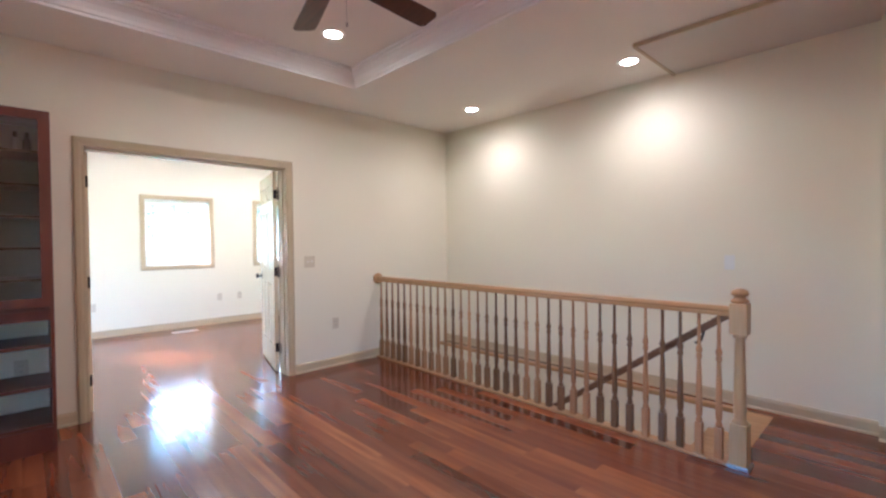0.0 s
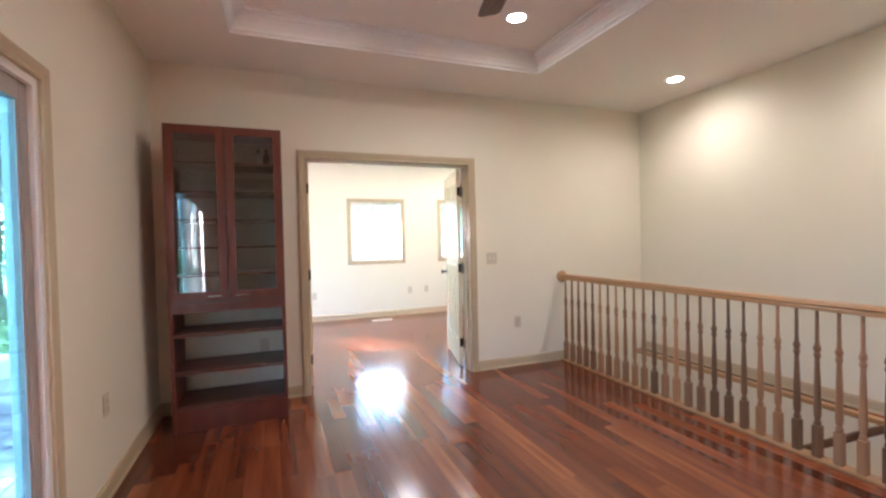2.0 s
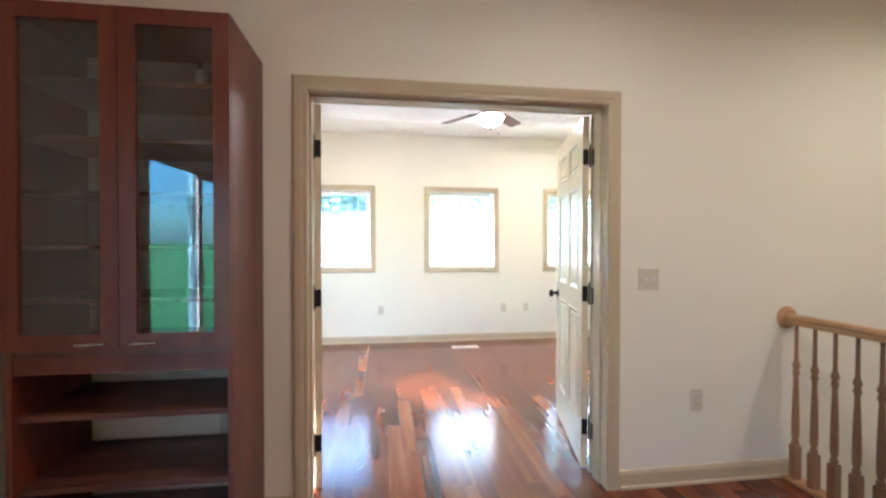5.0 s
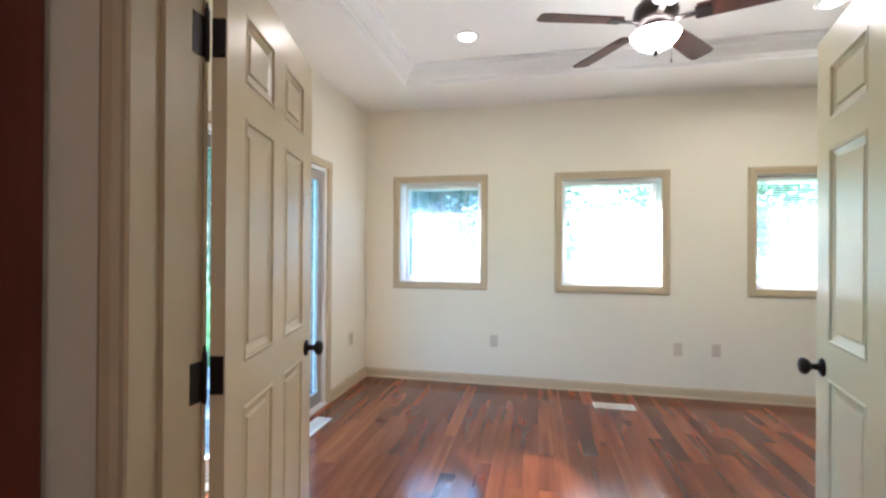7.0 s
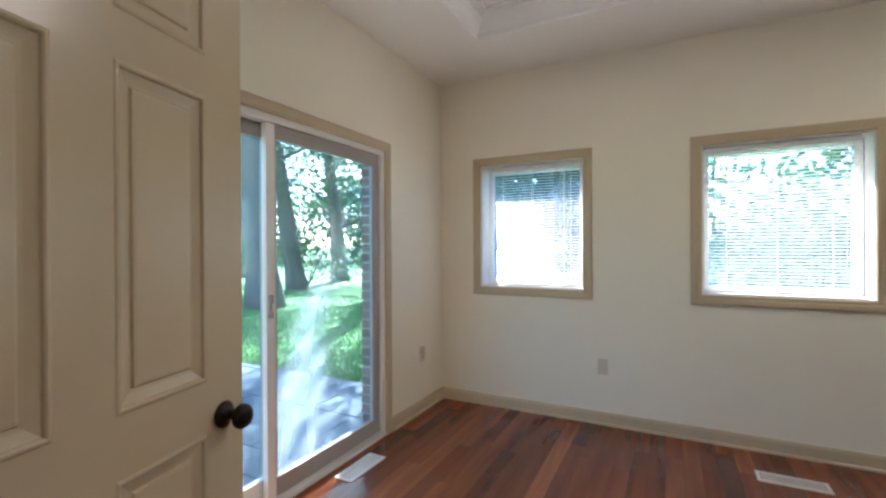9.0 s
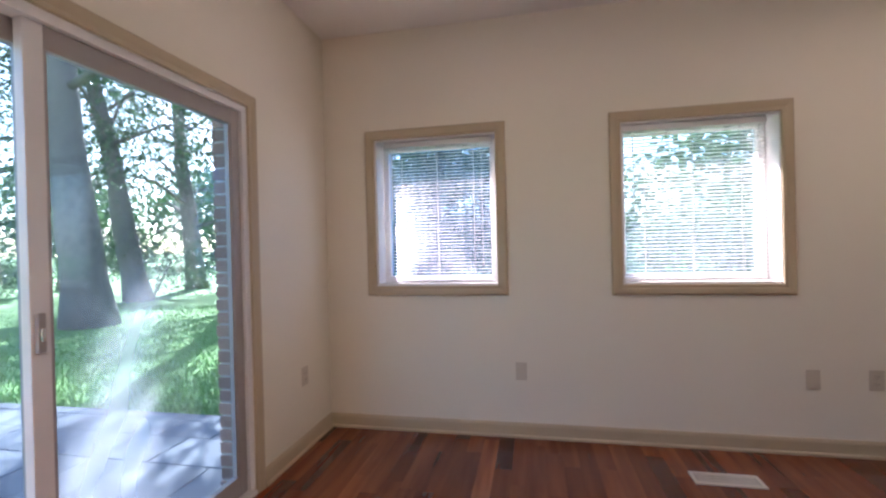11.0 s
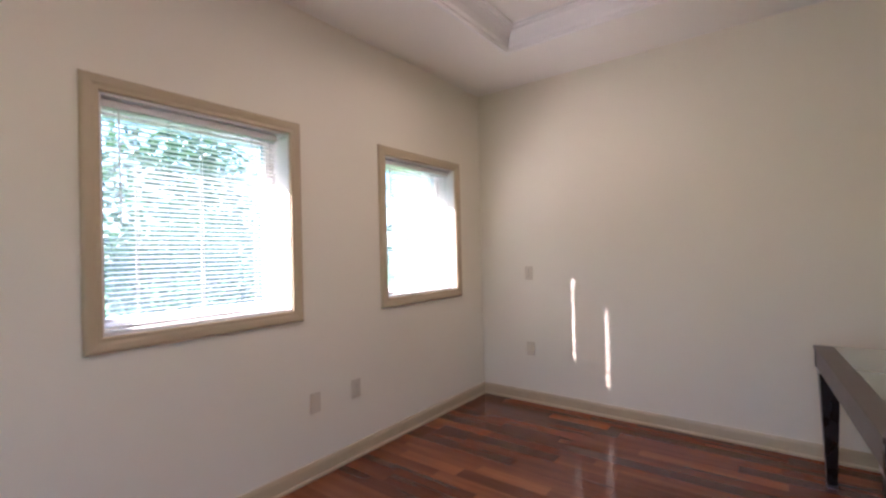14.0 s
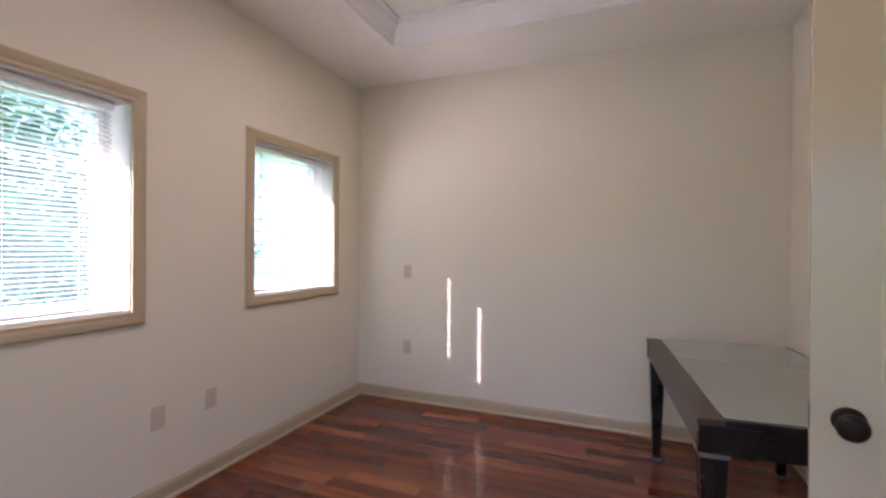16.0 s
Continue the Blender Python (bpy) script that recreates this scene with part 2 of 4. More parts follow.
BARK = mat("tree_bark", (0.17, 0.14, 0.12), 0.95, var=0.6, scale=9, bump=1.0, fine=26)
LEAFM = leafy("tree_leaves", (0.03, 0.068, 0.036), (0.05, 0.115, 0.045), 0.35)
LEAFM2 = leafy("shrub_leaves", (0.036, 0.08, 0.042), (0.06, 0.13, 0.05), 0.35)
FAN_W = wood("fan_blade_wood", (0.045, 0.012, 0.008), (0.11, 0.032, 0.018), 0.32)
CHERRY = wood("cherry_veneer", (0.085, 0.014, 0.006), (0.155, 0.031, 0.012), 0.4, stretch=(14, 14, 1.3), coat=0.15)
SHELFW = wood("dark_cherry_shelf", (0.07, 0.02, 0.012), (0.13, 0.042, 0.024), 0.35, stretch=(2, 20, 20))
OAK = wood("oiled_oak_rail", (0.36, 0.19, 0.08), (0.52, 0.31, 0.15), 0.3, stretch=(25, 1.5, 25))
SPINDLE = wood("spindle_wood", (0.23, 0.115, 0.055), (0.35, 0.195, 0.10), 0.34, stretch=(25, 25, 2.5), random_from="object", spread=0.34)
PALEOAK = wood("pale_newel_oak", (0.50, 0.33, 0.17), (0.64, 0.46, 0.28), 0.35, stretch=(25, 25, 2.0))
DARKRAIL = wood("dark_stair_rail", (0.10, 0.045, 0.02), (0.2, 0.10, 0.05), 0.35, stretch=(20, 2, 20))
BOARDS = dict(rough=0.15, stretch=(16, 1.2, 16), spread=0.0, coat=0.1, bump=0.02,
              tints=((0.56, 0.44, 0.46), (0.78, 0.70, 0.70), (0.98, 0.92, 0.88), (1.10, 1.05, 1.0), (1.30, 1.32, 1.22), (1.75, 1.95, 1.75)))
PLANK = wood("cherry_plank", (0.112, 0.025, 0.0098), (0.215, 0.061, 0.023), random_from="object", **BOARDS)
PLANKJ = wood("cherry_planks_joined", (0.112, 0.025, 0.0098), (0.215, 0.061, 0.023), random_from="island", **BOARDS)
for pl in (PLANK, PLANKJ):
    pl.node_tree.nodes["Principled BSDF"].inputs["Specular IOR Level"].default_value = 0.5
HATCHP = mat("hatch_paint", (0.60, 0.55, 0.50), 0.7, var=0.04, scale=3, bump=0.08, fine=90)
GLASS = glass("clear_glass", (0.74, 0.90, 0.96), haze=0.012)
HGLASS = glass("tinted_glass", (0.36, 0.53, 0.60), haze=0.006)
WGLASS = glass("hazy_window_glass", (0.72, 0.89, 0.96), haze=0.02)
WGLASS2 = glass("bluer_window_glass", (0.52, 0.74, 0.96), haze=0.009)
FOG = fog("pane_condensation")
CABGLASS = glass("cabinet_glass", (0.86, 0.89, 0.90), 0.09)


# ---- mesh helpers ----
def box(bm, x0, x1, y0, y1, z0, z1, bevel=0.0):
    """Adds a box, with softened edges where bevel is given."""
    r = bmesh.ops.create_cube(bm, size=1.0, matrix=Matrix.LocRotScale(((x0 + x1) / 2, (y0 + y1) / 2, (z0 + z1) / 2), None, (abs(x1 - x0), abs(y1 - y0), abs(z1 - z0))))
    if bevel:
        edges = {e for v in r["verts"] for e in v.link_edges}
        bmesh.ops.bevel(bm, geom=list(edges), offset=bevel, segments=2, affect="EDGES", profile=0.5)
    return bm


def boxes(*rows, bevel=0.0):
    bm = bmesh.new()
    for r in rows:
        box(bm, *r, bevel=bevel)
    return bm


def lathe(profile, steps=16, bm=None, at=(0, 0, 0)):
    """A turned body from (radius, height) pairs."""
    bm = bm or bmesh.new()
    rings = []
    for r, z in profile:
        rings.append([bm.verts.new((at[0] + r * math.cos(a), at[1] + r * math.sin(a), at[2] + z)) for a in (2 * math.pi * k / steps for k in range(steps))])
    for a, b in zip(rings, rings[1:]):
        for k in range(steps):
            f = bm.faces.new((a[k], a[(k + 1) % steps], b[(k + 1) % steps], b[k]))
            f.smooth = True
    bm.faces.new(list(reversed(rings[0])))
    bm.faces.new(rings[-1])
    return bm


def sweep(outline, path, bm=None, closed=False):
    """Sweeps an outline of (sideways, up) pairs along level path points, mitred at the corners."""
    bm = bm or bmesh.new()
    pts = [Vector(p) for p in path]
    n, rings = len(pts), []
    for i, p in enumerate(pts):
        before = pts[i - 1] if (i or closed) else None
        after = pts[(i + 1) % n] if (i < n - 1 or closed) else None
        d0 = (p - before).normalized() if before is not None else (after - p).normalized()
        d1 = (after - p).normalized() if after is not None else d0
        s0, s1 = Vector((d0.y, -d0.x, 0)), Vector((d1.y, -d1.x, 0))
        side = (s0 + s1).normalized()
        side = side / max(0.3, side.dot(s1))
        rings.append([bm.verts.new(p + side * a + Vector((0, 0, b))) for a, b in outline])
    pairs = list(zip(rings, rings[1:])) + ([(rings[-1], rings[0])] if closed else [])
    m = len(outline)
    for a, b in pairs:
        for k in range(m):
            bm.faces.new((a[k], a[(k + 1) % m], b[(k + 1) % m], b[k]))
    if not closed:
        bm.faces.new(list(reversed(rings[0])))
        bm.faces.new(rings[-1])
    bmesh.ops.recalc_face_normals(bm, faces=bm.faces)
    return bm


def tube(points, radius, bm=None, steps=8):
    """A round bar through points; radius may be a list."""
    bm = bm or bmesh.new()
    pts = [Vector(p) for p in points]
    rad = radius if isinstance(radius, (list, tuple)) else [radius] * len(pts)
    rings = []
    for i, p in enumerate(pts):
        d = (pts[min(i + 1, len(pts) - 1)] - pts[max(i - 1, 0)]).normalized()
        u = d.cross(Vector((0, 0, 1)) if abs(d.z) < 0.95 else Vector((1, 0, 0))).normalized()
        w = d.cross(u)
        rings.append([bm.verts.new(p + (u * math.cos(a) + w * math.sin(a)) * rad[i]) for a in (2 * math.pi * k / steps for k in range(steps))])
    for a, b in zip(rings, rings[1:]):
        for k in range(steps):
            f = bm.faces.new((a[k], a[(k + 1) % steps], b[(k + 1) % steps], b[k]))
            f.smooth = True
    bm.faces.new(list(reversed(rings[0])))
    bm.faces.new(rings[-1])
    bmesh.ops.recalc_face_normals(bm, faces=bm.faces)
    return bm


def mesh_of(name, bm, material):
    me = bpy.data.meshes.new(name)
    bm.to_mesh(me)
    bm.free()
    me.materials.append(material)
    return me


def part(name, bm, material, parent, label=""):
    ob = new(name, mesh_of(name, bm, material))
    ob.parent = parent
    return tagged(ob, label)


def share(name, me, parent, at, rz=0.0, rx=0.0):
    """Another piece on the same mesh."""
    ob = new(name, me)
    ob.parent = parent
    ob.location, ob.rotation_euler = at, (rx, 0, rz)
    return ob


def thing(name, at, label, category, group="", rz=0.0):
    ob = new(name)
    ob.location, ob.rotation_euler = at, (0, 0, rz)
    ob.empty_display_size = 0.1
    return tagged(ob, label, category, group)


def structure(name, bm, material, label):
    ob = new(name, mesh_of(name, bm, material))
    return tagged(ob, label, name.split("_")[0], kind="structure")


# ---- walls, ceilings ----
def wall_with_holes(axis, a0, a1, b0, b1, z0, z1, holes):
    """A wall slab: a along the wall, b across its thickness; holes are (a0, a1, z0, z1)."""
    bm = bmesh.new()

    def add(p, q, r, s):
        if q - p > 1e-4 and s - r > 1e-4:
            box(bm, *((p, q, b0, b1) if axis == "x" else (b0, b1, p, q)), r, s)
    at = a0
    for h0, h1, hz0, hz1 in sorted(holes):
        add(at, h0, z0, z1)
        add(h0, h1, z0, hz0)
        add(h0, h1, hz1, z1)
        at = h1
    add(at, a1, z0, z1)
    return bm


SA = (0.84, 2.66, 0.0, 1.985)     # sliding door opening in the hall
SB = (5.27, 7.19, 0.0, 2.00)     # and in the study
TOP = 3.05
structure("wall_hall_west", wall_with_holes("y", YBACK, YD0, XLA - 0.10, XLA, -0.2, TOP, [SA]), WALL, "cream painted plaster wall beside the hall")
structure("wall_study_west", wall_with_holes("y", YD1, YW1, XLB - 0.10, XLB, -0.2, TOP, [SB]), WALL, "cream painted plaster wall with a sliding door")
structure("wall_double_door", wall_with_holes("x", XLA - 0.20, XRB + 0.2, YD0, YD1, -2.9, TOP, [(DX0 - 0.02, DX1 + 0.02, -0.3, DZ + 0.02)]), WALL, "cream painted wall with a wide double doorway")
structure("wall_hall_east", boxes((XRA, XRA + 0.2, 0.33, YD0, -2.9, TOP), (XRA - 0.09, XRA + 0.2, YBACK, 0.33, -2.9, TOP)), WALL, "cream painted wall above the stairwell")
structure("wall_study_east", boxes((XRB, XRB + 0.2, YD1, YW1, -0.2, TOP)), WALL, "cream painted plaster wall lit by low sun")
structure("wall_window", wall_with_holes("x", XLB, XRB, YW0, YW1, -0.2, TOP, [(c - h, c + h, WZ0, WZ1) for c, h in WINDOWS]), WALL, "cream painted wall with three square windows")
structure("wall_hall_back", boxes((XLA, XRA, YBACK - 0.2, YBACK, -0.2, TOP)), WALL, "cream painted plaster wall")
structure("wall_closet", boxes((2.95, XRB, YD1, 4.885, -0.2, TOP)), WALL, "cream painted closet wall projecting into the study")


def ceiling(name, x0, x1, y0, y1, tray):
    """A lower ceiling with a raised tray in the middle."""
    tx0, tx1, ty0, ty1 = tray
    bm = boxes((x0, tx0, y0, y1, ZC, TOP), (tx1, x1, y0, y1, ZC, TOP), (tx0, tx1, y0, ty0, ZC, TOP), (tx0, tx1, ty1, y1, ZC, TOP), (tx0, tx1, ty0, ty1, ZT, TOP + 0.1))
    structure(name, bm, CEIL, "off-white painted ceiling with a raised tray")
    prof = [(0.0, 0.0), (-0.022, 0.0), (-0.024, 0.016), (-0.035, 0.022), (-0.040, 0.045), (-0.058, 0.075), (-0.085, 0.100), (-0.100, 0.106), (-0.103, 0.122), (-0.125, 0.126), (-0.127, 0.144), (0.0, 0.144)]
    crown = sweep([(-a, b) for a, b in prof], [(tx0, ty0, ZC), (tx0, ty1, ZC), (tx1, ty1, ZC), (tx1, ty0, ZC)], closed=True)
    structure("trim_crown", crown, CROWN, "white stepped crown moulding round the ceiling tray")


TRAY_A = (0.43, 2.91, 0.38, 3.78)
TRAY_B = (0.57, 4.24, 5.30, 7.43)
ceiling("ceiling_hall", XLA, XRA, YBACK, YD0, TRAY_A)
ceiling("ceiling_study", XLB, XRB, YD1, YW0, TRAY_B)

# floor slabs under the planks, with the stairwell left open
wx0, wx1, wy0, wy1 = WELL
structure("floor", boxes((XLA, wx0, YBACK, YD0, -0.25, -0.016), (wx0, XRA, YBACK, wy0, -0.25, -0.016), (wx1, XRA, wy0, YD0, -0.25, -0.016), (XLB, XRB, YD1, YW0, -0.25, -0.016), (DX0 - 0.02, DX1 + 0.02, YD0, YD1, -0.25, -0.016)), SOIL, "subfloor below the cherry planks")

# ---- trim ----
CASE = [(0.0, 0.0), (0.0, 0.012), (0.006, 0.016), (0.018, 0.014), (0.032, 0.019), (0.052, 0.021), (0.060, 0.018), (0.066, 0.010), (0.066, 0.0)]


def casing(name, axis, face, out, a0, a1, z0, z1, sill=False, width=0.066):
    """Moulded casing round an opening: out is the way the wall faces; sill closes the bottom."""
    k = width / 0.066

    def place(a, z, d):
        return (a, face + out * d, z) if axis == "x" else (face + out * d, a, z)
    bm = bmesh.new()
    corners = [(a0, z0), (a0, z1), (a1, z1), (a1, z0)]
    rings = []
    for i, (a, z) in enumerate(corners):
        sa = -1 if a == a0 else 1
        sz = (1 if z == z1 else -1) if (sill or z == z1) else 0
        rings.append([bm.verts.new(place(a + sa * w * k, z + sz * w * k, d)) for w, d in CASE])
    pairs = [(0, 1), (1, 2), (2, 3)] + ([(3, 0)] if sill else [])
    m = len(CASE)
    for i, j in pairs:
        for q in range(m):
            bm.faces.new((rings[i][q], rings[i][(q + 1) % m], rings[j][(q + 1) % m], rings[j][q]))
    if not sill:
        bm.faces.new(rings[0])
        bm.faces.new(rings[3])
    bmesh.ops.recalc_face_normals(bm, faces=bm.faces)
    return structure(name, bm, TRIM, "taupe painted moulded casing round an opening")


casing("trim_doorway_hall", "x", YD0, -1, DX0 + 0.004, DX1 - 0.004, 0.0, DZ - 0.004, width=0.072)
casing("trim_doorway_study", "x", YD1, 1, DX0 + 0.004, DX1 - 0.004, 0.0, DZ - 0.004, width=0.072)
structure("trim_door_jamb", boxes((DX0 - 0.018, DX0, YD0 + 0.001, YD1 - 0.001, 0, DZ), (DX1, DX1 + 0.018, YD0 + 0.001, YD1 - 0.001, 0, DZ), (DX0 - 0.018, DX1 + 0.018, YD0 + 0.001, YD1 - 0.001, DZ, DZ + 0.018),
                                  (DX0, DX0 + 0.011, YD0 + 0.06, YD1 - 0.045, 0, DZ - 0.011), (DX1 - 0.011, DX1, YD0 + 0.06, YD1 - 0.045, 0, DZ - 0.011), (DX0, DX1, YD0 + 0.06, YD1 - 0.045, DZ - 0.011, DZ)), TRIM, "taupe painted door jamb with a stop")
casing("trim_slider_hall", "y", XLA, 1, SA[0], SA[1], 0.0, SA[3])
casing("trim_slider_study", "y", XLB, 1, SB[0], SB[1], 0.0, SB[3])
for c, h in WINDOWS:
    casing("trim_window", "x", YW0, -1, c - h, c + h, WZ0, WZ1, sill=True)

BASE = [(0.0, 0.0), (0.024, 0.0), (0.024, 0.012), (0.016, 0.020), (0.014, 0.075), (0.010, 0.088), (0.006, 0.095), (0.0, 0.096)]


def baseboard(path):
    structure("baseboard", sweep(BASE, [(x, y, 0.0) for x, y in path]), TRIM, "taupe painted baseboard with a shoe moulding")


baseboard([(XLA, SA[1] + 0.068), (XLA, YD0), (DX0 - 0.07, YD0)])
baseboard([(DX1 + 0.07, YD0), (wx0 - 0.02, YD0)])
baseboard([(XRA, YD0 - 0.002), (XRA, 0.33)])
baseboard([(XRA - 0.09, 0.33), (XRA - 0.09, YBACK), (XLA, YBACK), (XLA, SA[0] - 0.068)])
baseboard([(XLB, SB[1] + 0.068), (XLB, YW0), (XRB, YW0), (XRB, 4.885), (2.95, 4.885), (2.95, YD1), (DX1 + 0.07, YD1)])
baseboard([(DX0 - 0.07, YD1), (XLB, YD1), (XLB, SB[0] - 0.068)])

# attic hatch in the hall ceiling
structure("hatch_trim", boxes((3.885, XRA - 0.004, 1.582, 1.604, ZC - 0.03, ZC + 0.01), (3.878, 3.898, -0.2, 1.604, ZC - 0.03, ZC + 0.01), bevel=0.003), TRIM, "narrow batten round the attic hatch")
structure("ceiling_hatch", boxes((3.90, XRA - 0.005, -0.2, 1.58, ZC - 0.022, ZC + 0.01), bevel=0.004), HATCHP, "painted attic hatch panel in the ceiling")


# ---- windows with blinds ----
def window(c, WHALF):
    w = thing("window_1", (c, YW0, WZ0), "square white vinyl window behind a venetian blind", "window", "study windows")
    w["kind"] = "structure"
    H, W = WZ1 - WZ0, 2 * WHALF
    part("reveal", boxes((-WHALF, -WHALF + 0.012, 0.003, 0.29, 0.012, H - 0.012), (WHALF - 0.005, WHALF, 0.003, 0.29, 0.012, H - 0.012), (-WHALF, WHALF, 0.003, 0.29, H - 0.012, H), (-WHALF, WHALF, 0.003, 0.29, 0, 0.012)), VINYL, w, "white window reveal")
    f = part("window_frame", boxes((-WHALF + 0.012, -WHALF + 0.052, 0.15, 0.22, 0.012, H - 0.012), (WHALF - 0.052, WHALF - 0.012, 0.15, 0.22, 0.012, H - 0.012),
                                   (-WHALF + 0.052, WHALF - 0.052, 0.15, 0.22, 0.012, 0.055), (-WHALF + 0.052, WHALF - 0.052, 0.15, 0.22, H - 0.055, H - 0.012), bevel=0.003), VINYL, w)
    p = part("pane", boxes((-WHALF + 0.05, WHALF - 0.05, 0.18, 0.186, 0.053, H - 0.053)), WGLASS2 if c < 1 else WGLASS, w)
    p.visible_shadow = False


def blind(c, WHALF, tilt, left, right, both):
    """A venetian blind hung in the window: head rail, slats, bottom rail, cords and wand."""
    b = thing("venetian_blind", (c + (left - right) / 2, YW0 + 0.055, WZ0), "white venetian blind lowered with its slats open", "blind", "study blinds")
    H, half = WZ1 - WZ0, WHALF - (left + right) / 2
    cord = half - 0.128
    part("head_rail", boxes((-half, half, -0.02, 0.02, H - 0.05, H - 0.016), bevel=0.003), VINYL, b)
    part("bottom_rail", boxes((-half, half, -0.014, 0.014, 0.018, 0.032), bevel=0.003), VINYL, b)
    # crowned slat; the lower ones are routed at the lift cord
    arc = lambda y: 0.0012 - 0.0027 * (y / 0.0125) ** 2
    wide = (-0.0133, -0.005, 0.005, 0.0133)

    def slat(spans):
        bm = bmesh.new()
        for x0, x1, ys in spans:
            ring = [(y, arc(y)) for y in ys] + [(y, arc(y) - 0.0006) for y in reversed(ys)]
            rows = [[bm.verts.new((x, y, z)) for x in (x0, x1)] for y, z in ring]
            for k in range(len(ring)):
                bm.faces.new((rows[k][0], rows[k][1], rows[(k + 1) % len(ring)][1], rows[(k + 1) % len(ring)][0]))
        bmesh.ops.recalc_face_normals(bm, faces=bm.faces)
        return mesh_of("slat", bm, SLAT)
    plain = slat([(-half, half, wide)])
    ends = ((-0.0133, -0.0112), (0.0112, 0.0133))
    first = [(-half, -cord - 0.003, wide), (-cord + 0.003, cord - 0.003, wide)] if both else [(-half, cord - 0.003, wide)]
    routed = slat(first + [(cord + 0.003, half, wide)] + [(x - 0.003, x + 0.003, e) for x in ((-cord, cord) if both else (cord,)) for e in ends])
    z, k = 0.045, 0
    while z < H - 0.055:
        share("slat", routed if z < 0.66 else plain, b, (0.002 * math.sin(k * 2.1), 0, z), rx=tilt + 0.02 * math.sin(k * 1.7 + c))
        z, k = z + 0.0215, k + 1
    for x in (-cord, 0.0, cord):
        part("ladder_cord", boxes((x - 0.001, x + 0.001, -0.0145, -0.0130, 0.03, H - 0.05), (x - 0.001, x + 0.001, 0.0130, 0.0145, 0.03, H - 0.05)), VINYL, b)
    part("tilt_wand", tube([(-half + 0.06, -0.024, H - 0.06), (-half + 0.062, -0.026, H - 0.55)], 0.0035), VINYL, b)
    part("pull_cord", tube([(half - 0.07, -0.023, H - 0.06), (half - 0.069, -0.024, 0.16), (half - 0.069, -0.024, 0.13)], [0.0016, 0.0016, 0.006]), VINYL, b)


for (c, h), tilt, left, right in zip(WINDOWS, (0.02, -0.12, -0.13), (0.053, 0.02, 0.03), (0.027, 0.053, 0.037)):
    window(c, h)
    blind(c, h, tilt, left, right, 2 < c < 3)


# ---- sliding doors ----
def slider(name, face, opening, label, fogged, glazing):
    y0, y1, _, z1 = opening
    d = thing(name, (face, y0, 0.0), label, "sliding door")
    d["kind"] = "structure"
    L = y1 - y0
    mid = L / 2
    part("jamb", boxes((-0.106, -0.002, 0, 0.035, 0.03, z1), (-0.106, -0.002, L - 0.035, L, 0.03, z1), (-0.106, -0.002, 0.035, L - 0.035, z1 - 0.035, z1), bevel=0.002), VINYL, d)
    part("track_sill", boxes((-0.14, 0.012, 0, L, 0.0, 0.022), (-0.042, -0.036, 0.035, L - 0.035, 0.022, 0.034), (-0.086, -0.080, 0.035, L - 0.035, 0.022, 0.034), bevel=0.002), VINYL, d, "white threshold with two tracks")
    for k, (s0, s1, x) in enumerate(((0.035, mid + 0.045, -0.083), (mid - 0.045, L - 0.035, -0.040))):
        # grey on the top rails paints their shade; one stile and bottom rail match
        st, top, bot = 0.058, 0.075, 0.10
        part("stile", boxes((x - 0.018, x + 0.018, s0, s0 + st, 0.034, z1 - 0.036), bevel=0.003), VINYL, d)
        part("stile", boxes((x - 0.018, x + 0.018, s1 - st, s1, 0.034, z1 - 0.036), bevel=0.003), SASH_AND_SHADE if k else VINYL, d)
        part("top_rail", boxes((x - 0.018, x + 0.018, s0 + st, s1 - st, z1 - 0.036 - top, z1 - 0.036), bevel=0.003), SASH_AND_SHADE, d, "top rail with its shade put into a grey colour")
        part("bottom_rail", boxes((x - 0.018, x + 0.018, s0 + st, s1 - st, 0.034, 0.034 + bot), bevel=0.003), SASH_AND_SHADE if k else VINYL, d)
        part("gasket", boxes((x - 0.012, x + 0.012, s0 + st, s0 + st + 0.012, 0.134, z1 - 0.111), (x - 0.012, x + 0.012, s1 - st - 0.012, s1 - st, 0.134, z1 - 0.111)), SASH_AND_SHADE, d, "dark glazing gasket")
        g = part("pane", boxes((x - 0.008, x + 0.008, s0 + st + 0.004, s1 - st - 0.004, 0.13, z1 - 0.108)), glazing, d)
        g.visible_shadow = False
        if k and fogged:
            q = bmesh.new()
            q.faces.new([q.verts.new((x, yy, zz)) for yy, zz in ((s0 + st + 0.004, 0.13), (s1 - st - 0.004, 0.13), (s1 - st - 0.004, z1 - 0.108), (s0 + st + 0.004, z1 - 0.108))])
            part("condensation", q, FOG, d, "pale streaks of condensation").visible_shadow = False
    hd = part("handle", boxes((-0.024, -0.006, mid - 0.035, mid - 0.012, 0.965, 1.085), bevel=0.004), SASH_AND_SHADE, d, "brown pull handle")
    part("latch", boxes((-0.007, 0.002, mid - 0.030, mid - 0.018, 1.0, 1.04), bevel=0.003), CHROME, hd)


slider("door_1", XLB, SB, "white sliding glass door, closed, with fogged panes", True, GLASS)
slider("door_2", XLA, SA, "white sliding door with blue-tinted glass, closed", False, HGLASS)


